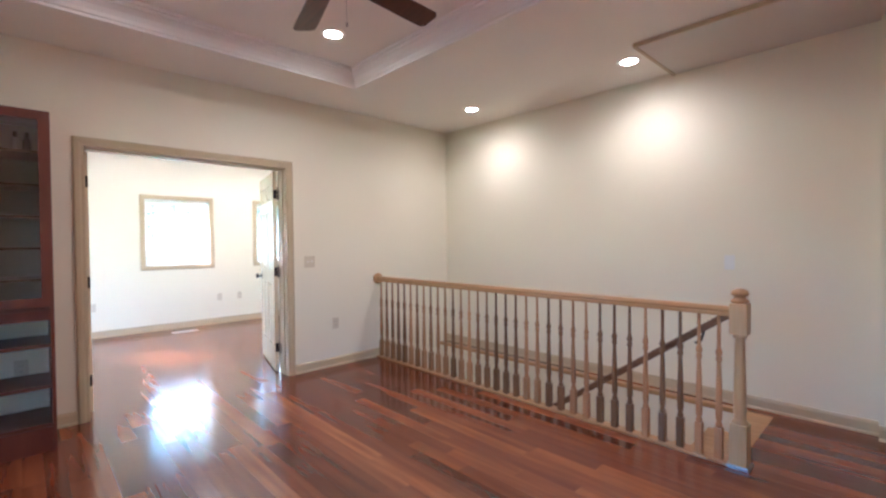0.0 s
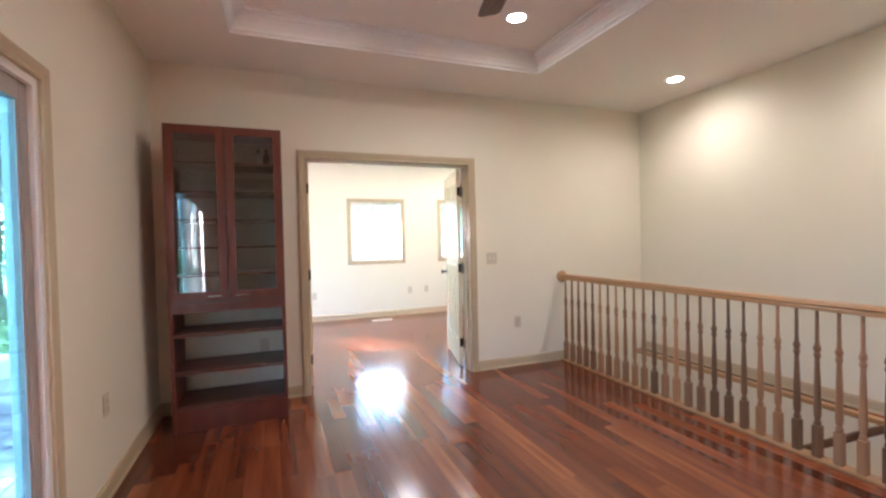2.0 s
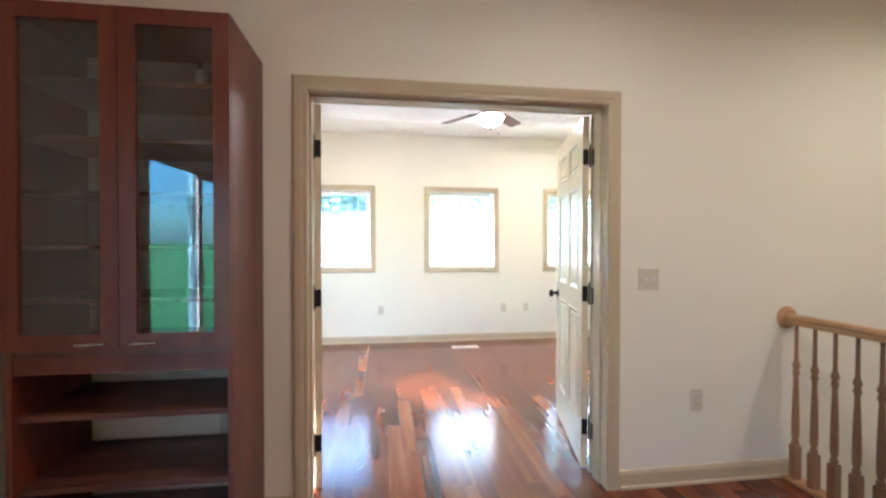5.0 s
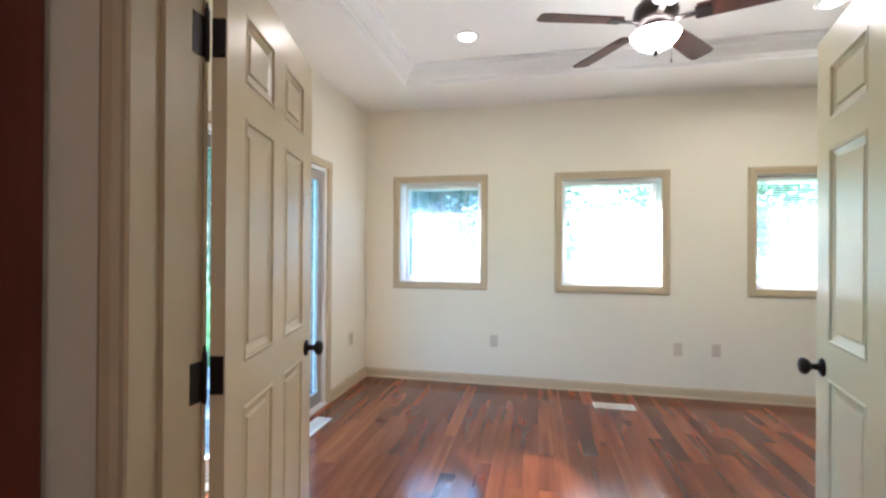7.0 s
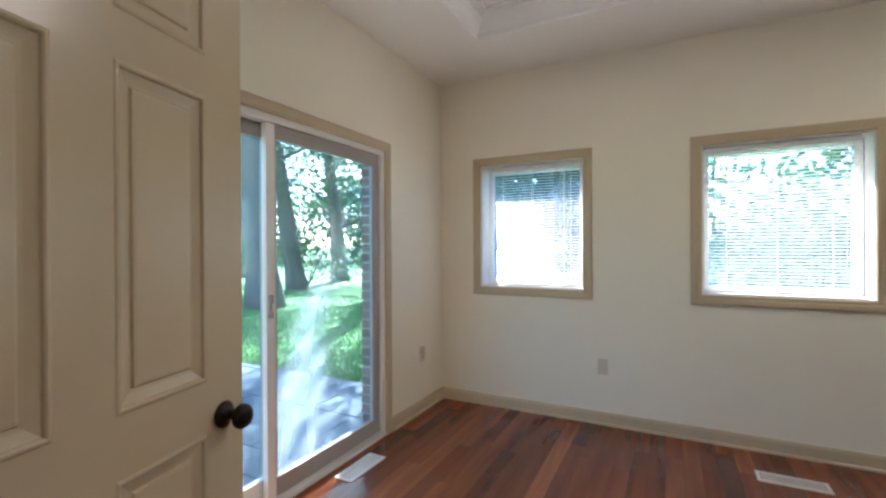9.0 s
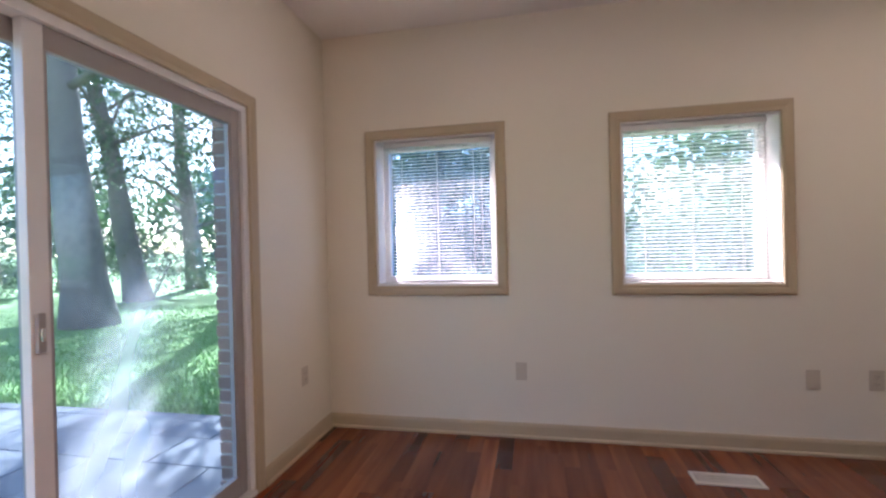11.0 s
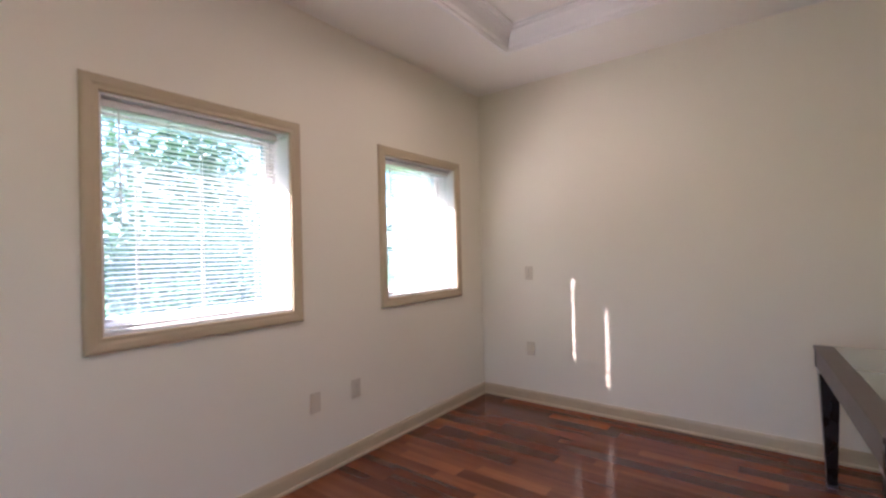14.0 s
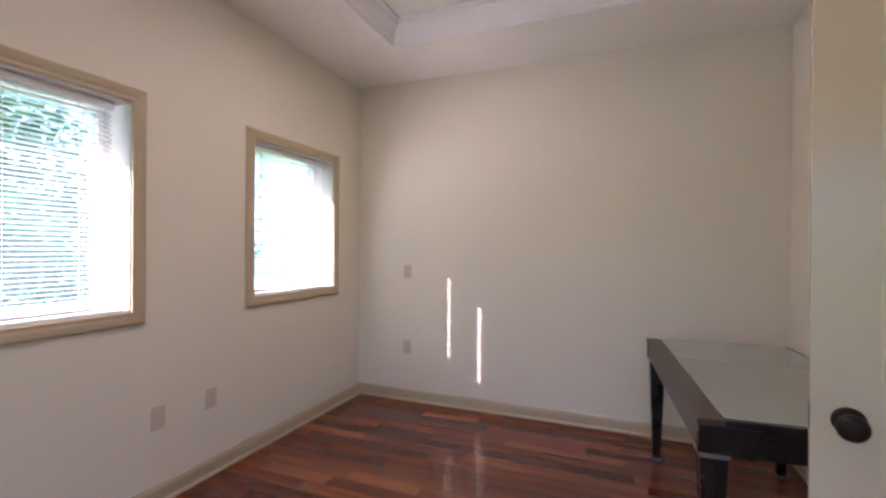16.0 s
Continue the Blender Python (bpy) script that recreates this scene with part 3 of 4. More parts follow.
# ---- double door ----
def door_leaf(name, hinge, tip, side, W, label):
    """A six-panel leaf hung at hinge and swung to tip; side +1 if its thickness lies to the right of hinge-to-tip."""
    hx, hy = hinge
    ang = math.atan2(tip[1] - hy, tip[0] - hx)
    T, H = 0.035, 2.032
    d = thing(name, (hx, hy, 0.012), label, "door", "double door leaves", ang)
    y0, y1 = (-T, 0.0) if side > 0 else (0.0, T)
    st, mull = 0.115, 0.10
    xs = (st, (W - mull) / 2, (W + mull) / 2, W - st)
    rails = (0.0, 0.235, 0.90, 1.015, 1.645, 1.735, H - 0.115, H)
    body = boxes((0.010, st, y0, y1, 0, H), (W - st, W, y0, y1, 0, H))
    for k in (0, 2, 4, 6):
        box(body, st, W - st, y0, y1, rails[k], rails[k + 1])
    for k in (1, 3, 5):
        box(body, xs[1], xs[2], y0, y1, rails[k], rails[k + 1])
    part("door_frame", body, DOORP, d)
    for k in (1, 3, 5):
        for a0, a1 in ((xs[0], xs[1]), (xs[2], xs[3])):
            z0, z1 = rails[k], rails[k + 1]
            bm = bmesh.new()
            # raised panel with sloping bevels on both faces
            for yf, s in ((y0, 1), (y1, -1)):
                lv = [(0.0, 0.0), (0.004, -0.0025), (0.008, -0.003), (0.011, -0.001), (0.013, 0.004), (0.031, 0.0095), (0.038, 0.0105), (0.041, 0.0055), (0.046, 0.0045), (0.049, 0.0045)]
                rings = []
                for ins, dep in lv:
                    y = yf + s * dep
                    rings.append([bm.verts.new(v) for v in ((a0 + ins, y, z0 + ins), (a1 - ins, y, z0 + ins), (a1 - ins, y, z1 - ins), (a0 + ins, y, z1 - ins))])
                for p, q in zip(rings, rings[1:]):
                    for i in range(4):
                        bm.faces.new((p[i], p[(i + 1) % 4], q[(i + 1) % 4], q[i]))
                bm.faces.new(rings[-1])
            bmesh.ops.recalc_face_normals(bm, faces=bm.faces)
            part("panel", bm, DOORP, d)
    for z in (0.24, 1.012, 1.80):
        hb = lathe([(0.004, -0.062), (0.0065, -0.055), (0.0065, 0.055), (0.004, 0.060), (0.003, 0.072)], 10, at=(-0.006, (y1 if side > 0 else y0) + side * 0.004, z))
        h = part("hinge", hb, BRONZE, d, "dark bronze butt hinge")
        part("hinge_leaf", boxes((0.006, 0.0105, y0 + 0.002, y1 - 0.001, z - 0.045, z + 0.045), bevel=0.002), BRONZE, h)
        jx = DX0 if side > 0 else DX1
        jb = boxes((jx - 0.001, jx + 0.003, YD1 - 0.034, YD1 + 0.004, z - 0.042, z + 0.050)) if side > 0 else boxes((jx - 0.003, jx + 0.001, YD1 - 0.034, YD1 + 0.004, z - 0.042, z + 0.050))
        bmesh.ops.transform(jb, matrix=(Matrix.Translation((hx, hy, 0.012)) @ Matrix.Rotation(ang, 4, "Z")).inverted(), verts=jb.verts)
        part("hinge_leaf", jb, BRONZE, h)
    for s, yf in ((1, y1), (-1, y0)):
        kb = lathe([(0.030, 0.0), (0.031, 0.004), (0.024, 0.009), (0.012, 0.012), (0.010, 0.030), (0.018, 0.036), (0.027, 0.044), (0.029, 0.053), (0.024, 0.062), (0.010, 0.066)], 20)
        bmesh.ops.transform(kb, matrix=Matrix.Translation((W - 0.065, yf, 0.925)) @ Matrix.Rotation(radians(-90 * s), 4, "X"), verts=kb.verts)
        part("knob", kb, BRONZE, d, "dark bronze round knob")
    part("latch_plate", boxes((W - 0.001, W + 0.0015, (y0 + y1) / 2 - 0.012, (y0 + y1) / 2 + 0.012, 0.895, 0.955)), BRONZE, d)


door_leaf("door_leaf", (DX0 + 0.008, YD1 + 0.012), (0.790, 5.345), 1, 0.755, "cream six-panel wooden door leaf standing open")
door_leaf("door_leaf", (DX1 - 0.008, YD1 + 0.022), (2.700, 5.488), -1, 0.885, "cream six-panel wooden door leaf standing open")


# ---- electric plates ----
def plate(pos, face, kind, label, paint=None):
    """A wall plate facing +x, -x, +y or -y."""
    rz = {"-y": 0.0, "+x": math.pi / 2, "+y": math.pi, "-x": -math.pi / 2}[face]
    wide = 0.115 if kind == "switch2" else 0.072
    o = thing("light_switch" if "switch" in kind else "wall_outlet", pos, label, "switch" if "switch" in kind else "outlet", "wall plates", rz)
    part("plate", boxes((-wide / 2, wide / 2, -0.006, 0.0, -0.058, 0.058), bevel=0.002), paint or PLATE, o)
    if "switch" in kind:
        for x in ((-0.023, 0.023) if wide > 0.1 else (0.0,)):
            part("toggle", boxes((x - 0.005, x + 0.005, -0.016, -0.005, -0.006, 0.014), bevel=0.002), VINYL, o)
    elif kind == "outlet":
        for z in (-0.02, 0.02):
            s = part("socket", boxes((-0.017, 0.017, -0.0085, -0.005, z - 0.014, z + 0.014), bevel=0.003), paint or PLATE, o)
            part("slots", boxes((-0.008, -0.006, -0.0092, -0.008, z - 0.004, z + 0.006), (0.006, 0.008, -0.0092, -0.008, z - 0.004, z + 0.006), (-0.002, 0.002, -0.0092, -0.008, z - 0.011, z - 0.007)), SLOT, s)
    else:
        me = mesh_of("screw", lathe([(0.003, -0.001), (0.003, 0.001), (0.001, 0.0015)], 8), VENTP)
        for z in (-0.042, 0.042):
            share("screw", me, o, (0, -0.006, z), rx=math.pi / 2)


plate((2.742, YD0, 1.121), "-y", "switch2", "beige double light switch on the cream wall")
plate((3.03, YD0, 0.455), "-y", "outlet", "beige wall outlet above the baseboard")
plate((XLA, 3.265, 0.485), "+x", "outlet", "beige wall outlet above the baseboard")
plate((XRA, 1.185, 1.125), "-x", "switch", "white light switch above the stairs", VINYL)
plate((1.313, YW0, 0.43), "-y", "blank", "beige blank wall plate below the windows")
plate((2.972, YW0, 0.435), "-y", "blank", "beige blank wall plate below the windows")
plate((3.286, YW0, 0.44), "-y", "outlet", "beige wall outlet below the windows")
plate((XRB, 7.59, 1.108), "-x", "outlet", "beige wall outlet at switch height")
plate((XRB, 7.59, 0.457), "-x", "blank", "beige blank wall plate above the baseboard")
plate((XLB, 7.71, 0.46), "+x", "outlet", "beige wall outlet above the baseboard")
plate((0.60, YD0, 0.47), "-y", "outlet", "beige wall outlet behind the open shelves")


# ---- recessed lamps ----
def downlight(x, y, z, watts):
    d = thing("recessed_lamp", (x, y, z), "round recessed ceiling lamp, lit, with a white trim ring", "ceiling lamp", "recessed lamps")
    part("trim_ring", lathe([(0.062, -0.001), (0.064, -0.006), (0.088, -0.005), (0.092, 0.0)], 32), CANW, d)
    part("lens", lathe([(0.060, -0.0045), (0.060, -0.002)], 32), LAMPF, d)
    lamp = new("lamp_light", bpy.data.lights.new("lamp_light", "SPOT"))
    lamp.data.energy, lamp.data.spot_size, lamp.data.spot_blend, lamp.data.shadow_soft_size = watts, radians(174), 1.0, 0.06
    lamp.data.color = (1.0, 0.87, 0.70)
    lamp.parent = d
    lamp.location = (0, 0, -0.06)


for x, y in ((4.174, 3.471), (4.172, 1.755)):
    downlight(x, y, ZC, 1.2)
for x, y in ((2.35, 3.21), (1.0, 3.21), (2.35, 0.95), (1.0, 0.95)):
    downlight(x, y, ZT, 1.9 if x > 2 else 0.25)
for x, y in ((1.205, 6.93), (3.52, 6.93)):
    downlight(x, y, ZT, 1.0 if x < 2 else 3.6)


# ---- ceiling fans ----
def ceiling_fan(x, y, turn, bowl, label):
    f = thing("ceiling_fan", (x, y, ZT), label, "ceiling fan", "ceiling fans")
    part("canopy", lathe([(0.065, 0.0), (0.068, -0.01), (0.055, -0.04), (0.022, -0.06)][::-1], 24), BRONZE, f)
    part("downrod", lathe([(0.012, -0.17), (0.012, -0.05)], 12), BRONZE, f)
    part("motor", lathe([(0.045, -0.335), (0.085, -0.32), (0.108, -0.295), (0.118, -0.26), (0.110, -0.22), (0.080, -0.19), (0.030, -0.165), (0.014, -0.155)], 32), BRONZE, f, "dark bronze motor housing")
    for k in range(5):
        a = turn + k * 2 * math.pi / 5
        m = Matrix.Rotation(a, 4, "Z") @ Matrix.Translation((0, 0, -0.30)) @ Matrix.Rotation(radians(-12), 4, "X")
        bm = bmesh.new()
        pts = [(0.20, -0.056), (0.56, -0.068), (0.635, -0.066), (0.655, -0.045), (0.655, 0.045), (0.635, 0.066), (0.56, 0.068), (0.20, 0.056)]
        lo = [bm.verts.new((px, py, -0.004)) for px, py in pts]
        hi = [bm.verts.new((px, py, 0.004)) for px, py in pts]
        bm.faces.new(lo[::-1])
        bm.faces.new(hi)
        for i in range(len(pts)):
            j = (i + 1) % len(pts)
            bm.faces.new((lo[i], lo[j], hi[j], hi[i]))
        bmesh.ops.transform(bm, matrix=m, verts=bm.verts)
        bl = part("blade", bm, FAN_W, f, "reddish brown wooden blade")
        arm = bmesh.new()
        for b in ((0.095, 0.20, -0.016, 0.016, -0.012, -0.004), (0.19, 0.265, -0.045, 0.045, -0.010, -0.004)):
            box(arm, *b, bevel=0.002)
        bmesh.ops.transform(arm, matrix=m, verts=arm.verts)
        part("blade_arm", arm, BRONZE, bl)
    if bowl:
        part("light_fitter", lathe([(0.055, -0.37), (0.085, -0.362), (0.090, -0.350), (0.050, -0.335)], 28), BRASS, f, "antique brass light fitter")
        sh = part("shade", lathe([(0.012, -0.462), (0.045, -0.455), (0.085, -0.432), (0.115, -0.400), (0.128, -0.372), (0.122, -0.366)], 32), SHADE, f, "lit opal glass bowl")
        part("finial", lathe([(0.002, -0.492), (0.008, -0.485), (0.014, -0.474), (0.018, -0.464), (0.016, -0.460)], 16), BRONZE, sh)
    part("pull_chain", tube([(0.085, 0.02, -0.36), (0.087, 0.02, -0.50), (0.087, 0.02, -0.51), (0.087, 0.02, -0.525)], [0.0012, 0.0012, 0.005, 0.003], steps=6), BRONZE, f)


ceiling_fan(1.70, 2.08, math.atan2(2.69 - 2.08, 1.86 - 1.70), False, "five-bladed ceiling fan with reddish wooden blades in the hall")
ceiling_fan(2.35, 6.35, radians(-93), True, "five-bladed ceiling fan with a lit glass bowl in the study")


# ---- cabinet ----
def cabinet():
    x0, x1, y0, y1, H = 0.0, 0.762, 3.955, 4.425 - 0.012, 2.16
    W, D = x1 - x0, y1 - y0
    c = thing("display_cabinet", (x0, y0, 0.0), "tall cherry cabinet with two glass doors over open shelves", "cabinet")
    t = 0.02
    part("side_panel", boxes((0, t, 0.022, D, 0, H), bevel=0.001), CHERRY, c)
    part("side_panel", boxes((W - t, W, 0.022, D, 0, H), bevel=0.001), CHERRY, c)
    part("top_panel", boxes((t, W - t, 0.022, D, H - 0.022, H)), CHERRY, c)
    part("plinth", boxes((t, W - t, 0.03, 0.05, 0.0, 0.155)), CHERRY, c)
    part("back_panel", boxes((t, W - t, D - 0.008, D - 0.001, 0.90, H - 0.022)), CABP, c, "pale grey back panel")
    for z in (0.155, 0.40, 0.665, 0.905):
        part("shelf", boxes((t, W - t, 0.045 if z < 0.8 else 0.024, D - 0.01, z, z + 0.022), bevel=0.001), SHELFW, c)
    part("valance", boxes((t, W - t, 0.03, 0.05, 0.84, 0.904)), CHERRY, c)
    for z in (1.09, 1.29, 1.49, 1.69, 1.90):
        part("shelf", boxes((t, W - t, 0.06, D - 0.01, z, z + 0.016)), SHELFW, c)
    half = W / 2
    for k, (a0, a1) in enumerate(((0.001, half - 0.0015), (half + 0.0015, W - 0.001))):
        z0, z1, st = 0.93, H - 0.001, 0.058
        dr = part("cabinet_door", boxes((a0, a0 + st, 0, 0.021, z0, z1), (a1 - st, a1, 0, 0.021, z0, z1), (a0 + st, a1 - st, 0, 0.021, z0, z0 + st), (a0 + st, a1 - st, 0, 0.021, z1 - st, z1)), CHERRY, c, "cherry framed glass door")
        part("pane", boxes((a0 + st - 0.006, a1 - st + 0.006, 0.009, 0.013, z0 + st - 0.006, z1 - st + 0.006)), CABGLASS, dr)
        hx = a1 - 0.085 if k == 0 else a0 + 0.085
        part("handle", tube([(hx - 0.045, 0.0, z0 + 0.025), (hx - 0.045, -0.022, z0 + 0.025), (hx + 0.045, -0.022, z0 + 0.025), (hx + 0.045, 0.0, z0 + 0.025)], 0.005), CHROME, dr, "satin nickel bar handle")
    # two small bottles on the top shelf behind the right door
    for k, x in enumerate((0.60, 0.655)):
        b = thing("small_bottle", (x0 + x, y0 + 0.16, 1.916), "small dark glass bottle on the top shelf", "bottle", "shelf bottles")
        part("body", lathe([(0.020, 0.0), (0.022, 0.01), (0.022, 0.07), (0.012, 0.09)], 16), BRONZE if k else ALU, b)
        part("cap", lathe([(0.010, 0.09), (0.010, 0.125)], 12), BRONZE, b)


cabinet()


# ---- stair railing and stairs ----
def railing():
    y0, y1 = 0.87, YD0
    r = thing("stair_railing", (RAILX, y0, 0.0), "oak stair railing with turned spindles round the stairwell", "railing")
    L = y1 - y0
    hand = [(a, z + 0.022) for a, z in ((-0.030, 0.845), (-0.030, 0.862), (-0.026, 0.868), (-0.031, 0.880), (-0.022, 0.898), (0.0, 0.903), (0.022, 0.898), (0.031, 0.880), (0.026, 0.868), (0.030, 0.862), (0.030, 0.845))]
    part("handrail", sweep(hand, [(0, 0.03, 0), (0, L - 0.022, 0)]), OAK, r)
    part("shoe_rail", boxes((-0.045, 0.045, -0.03, L - 0.002, 0.0, 0.016), bevel=0.003), OAK, r, "flat oak shoe rail on the floor edge")
    ros = lathe([(0.062, 0.0), (0.062, 0.010), (0.052, 0.018), (0.046, 0.022)], 28)
    bmesh.ops.transform(ros, matrix=Matrix.Translation((0, L - 0.001, 0.90)) @ Matrix.Rotation(radians(90), 4, "X"), verts=ros.verts)
    part("rosette", ros, OAK, r, "round oak wall rosette")
    sp = bmesh.new()
    box(sp, -0.021, 0.021, -0.021, 0.021, 0.016, 0.20, bevel=0.003)
    lathe([(r * 1.15, z) for r, z in ((0.012, 0.20), (0.0155, 0.207), (0.0165, 0.218), (0.012, 0.228), (0.011, 0.238), (0.0155, 0.25), (0.0165, 0.29), (0.0150, 0.40), (0.0115, 0.53), (0.010, 0.585), (0.013, 0.592), (0.0155, 0.604), (0.013, 0.616), (0.0105, 0.624), (0.0155, 0.634), (0.0160, 0.650), (0.0115, 0.662), (0.009, 0.675), (0.0085, 0.76), (0.008, 0.87))], 12, sp)
    me = mesh_of("spindle", sp, SPINDLE)
    n = 33
    for k in range(n):
        y = 0.105 + (L - 0.17) * k / (n - 1)
        share("spindle", me, r, (0, y, 0), rz=0.03 * math.sin(k * 2.3))
    nw = bmesh.new()
    box(nw, -0.045, 0.045, -0.045, 0.045, 0.0, 0.255, bevel=0.004)
    lathe([(0.040, 0.255), (0.043, 0.262), (0.031, 0.275), (0.029, 0.29), (0.032, 0.32), (0.032, 0.40), (0.0275, 0.60), (0.025, 0.74), (0.034, 0.748), (0.034, 0.758), (0.030, 0.766)], 24, nw)
    box(nw, -0.045, 0.045, -0.045, 0.045, 0.766, 0.945, bevel=0.006)
    newel = part("newel_post", nw, PALEOAK, r, "pale turned oak newel post")
    part("newel_cap", lathe([(0.036, 0.945), (0.046, 0.952), (0.046, 0.962), (0.032, 0.972), (0.030, 0.982), (0.042, 0.992), (0.045, 1.004), (0.038, 1.018), (0.020, 1.028), (0.004, 1.031)], 24), OAK, newel)
    part("newel_shoe", boxes((-0.056, 0.056, -0.056, 0.056, 0.0, 0.022), bevel=0.004), ALU, newel, "grey metal shoe plate")


railing()


def stairs():
    s = thing("staircase", (wx0, wy0, 0.0), "oak staircase going down inside the well", "stairs")
    W = wx1 - wx0
    part("landing_nosing", boxes((0.0, W, -0.14, 0.02, -0.022, 0.004), bevel=0.004), OAK, s, "oak nosing at the top step")
    part("edge_trim", boxes((W - 0.03, W + 0.03, 0.02, wy1 - wy0, -0.03, 0.008), bevel=0.004), OAK, s, "oak trim along the well's edge")
    rise, going = 0.185, 0.255
    for k in range(1, 13):
        part("tread", boxes((0.022, W - 0.022, going * (k - 1) - 0.005, going * k + 0.02, -rise * k - 0.026, -rise * k), bevel=0.004), OAK, s)
        part("riser", boxes((0.022, W - 0.022, going * (k - 1) + 0.0, going * (k - 1) + 0.018, -rise * k, -rise * (k - 1) - 0.026)), CROWN, s, "white painted riser")
    part("well_wall", boxes((0.0005, 0.02, 0.02, wy1 - wy0, -2.8, -0.02), (W - 0.02, W - 0.0005, 0.02, wy1 - wy0, -2.8, -0.031)), WALL, s)


stairs()


def stair_handrail():
    h = thing("stair_handrail", (RAILX + 0.16, 0.95, 0.0), "dark stained handrail sloping down beside the stairs", "handrail")
    a, b = Vector((0, 0.0, 0.86)), Vector((0, 3.0, 0.86 - 3.0 * 0.725))
    prof = [(-0.024, -0.028), (-0.024, -0.005), (-0.020, 0.018), (0.0, 0.028), (0.020, 0.018), (0.024, -0.005), (0.024, -0.028)]
    bm = bmesh.new()
    r0, r1 = [[bm.verts.new(p + Vector((u, 0, v))) for u, v in prof] for p in (a, b)]
    for k in range(len(prof)):
        j = (k + 1) % len(prof)
        bm.faces.new((r0[k], r0[j], r1[j], r1[k]))
    bm.faces.new(r0)
    bm.faces.new(r1[::-1])
    bmesh.ops.recalc_face_normals(bm, faces=bm.faces)
    part("rail", bm, DARKRAIL, h)
    for y in (0.15, 1.4, 2.6):
        z = 0.86 - y * 0.725
        part("bracket", tube([(-0.16, y, z - 0.07), (-0.05, y, z - 0.07), (0.0, y, z - 0.028)], 0.007), BRONZE, h)


stair_handrail()


# ---- table ----
def table():
    t = thing("glass_top_table", (3.167, 4.89, 0.0), "black wooden table with a frosted glass top and metal collars", "table", rz=radians(3.4))
    W, D, H = 1.41, 0.76, 0.745
    f, e = 0.085, 0.022
    part("top_frame", boxes((0, W, 0, 0.03, H - 0.022, H), bevel=0.003), BROWN_AND_SHEEN, t, "dark brown wooden top rail")
    part("top_frame", boxes((0, W, D - f, D, H - 0.022, H), bevel=0.003), BROWN_AND_SHEEN, t, "dark brown wooden top rail")
    for x0 in (0.0, W - e):
        part("end_rail", boxes((x0, x0 + e, 0.03, D - f, H - 0.022, H - 0.001), bevel=0.002), BLACKW, t, "narrow black end rail")
    part("glass_top", boxes((e - 0.004, W - e + 0.004, 0.026, D - f + 0.004, H - 0.014, H + 0.003), bevel=0.001), FROST, t, "pale green frosted glass inset")
    # the apron at the far y edge is black too; brown paints window sheen
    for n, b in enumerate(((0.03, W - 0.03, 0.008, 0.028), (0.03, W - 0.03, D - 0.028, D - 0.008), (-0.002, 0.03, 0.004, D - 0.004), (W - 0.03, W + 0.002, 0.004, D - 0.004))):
        part("apron", boxes((*b, H - 0.115, H - 0.0225), bevel=0.002), BROWN_AND_SHEEN if n == 1 else BLACKW, t)
    for x, y in ((0.055, 0.055), (W - 0.055, 0.055), (0.055, D - 0.055), (W - 0.055, D - 0.055)):
        bm = bmesh.new()
        lo = [bm.verts.new((x + sx * 0.021, y + sy * 0.021, 0.018)) for sx, sy in ((-1, -1), (1, -1), (1, 1), (-1, 1))]
        hi = [bm.verts.new((x + sx * 0.042, y + sy * 0.042, H - 0.135)) for sx, sy in ((-1, -1), (1, -1), (1, 1), (-1, 1))]
        bm.faces.new(lo[::-1])
        bm.faces.new(hi)
        for i in range(4):
            bm.faces.new((lo[i], lo[(i + 1) % 4], hi[(i + 1) % 4], hi[i]))
        bmesh.ops.bevel(bm, geom=[e for e in bm.edges], offset=0.003, segments=2, affect="EDGES")
        leg = part("leg", bm, BLACKW, t, "tapered black leg")
        part("collar", boxes((x - 0.046, x + 0.046, y - 0.046, y + 0.046, H - 0.135, H - 0.1155), bevel=0.002), ALU, leg, "brushed metal collar")
        part("foot_cap", boxes((x - 0.022, x + 0.022, y - 0.022, y + 0.022, 0.0, 0.018), bevel=0.002), ALU, leg, "metal foot cap")


table()


# ---- floor vents ----
def vent(x, y, along_x):
    v = thing("floor_vent", (x, y, 0.0), "cream metal floor vent set in the planks", "vent", "floor vents", 0.0 if along_x else math.pi / 2)
    L, W = 0.335, 0.125
    part("frame", boxes((-L / 2, L / 2, -W / 2, -W / 2 + 0.02, 0.0, 0.006), (-L / 2, L / 2, W / 2 - 0.02, W / 2, 0.0, 0.006), (-L / 2, -L / 2 + 0.02, -W / 2 + 0.02, W / 2 - 0.02, 0.0, 0.006), (L / 2 - 0.02, L / 2, -W / 2 + 0.02, W / 2 - 0.02, 0.0, 0.006)), VENTP, v)
    part("well", boxes((-L / 2 + 0.02, L / 2 - 0.02, -W / 2 + 0.02, W / 2 - 0.02, 0.0, 0.0015)), SLOT, v)
    me = mesh_of("louvre", boxes((-0.0035, 0.0035, -W / 2 + 0.02, W / 2 - 0.02, 0.0015, 0.005)), VENTP)
    for k in range(22):
        share("louvre", me, v, (-L / 2 + 0.031 + k * 0.013, 0, 0))


vent(2.366, 7.69, True)
vent(0.105, 6.74, False)


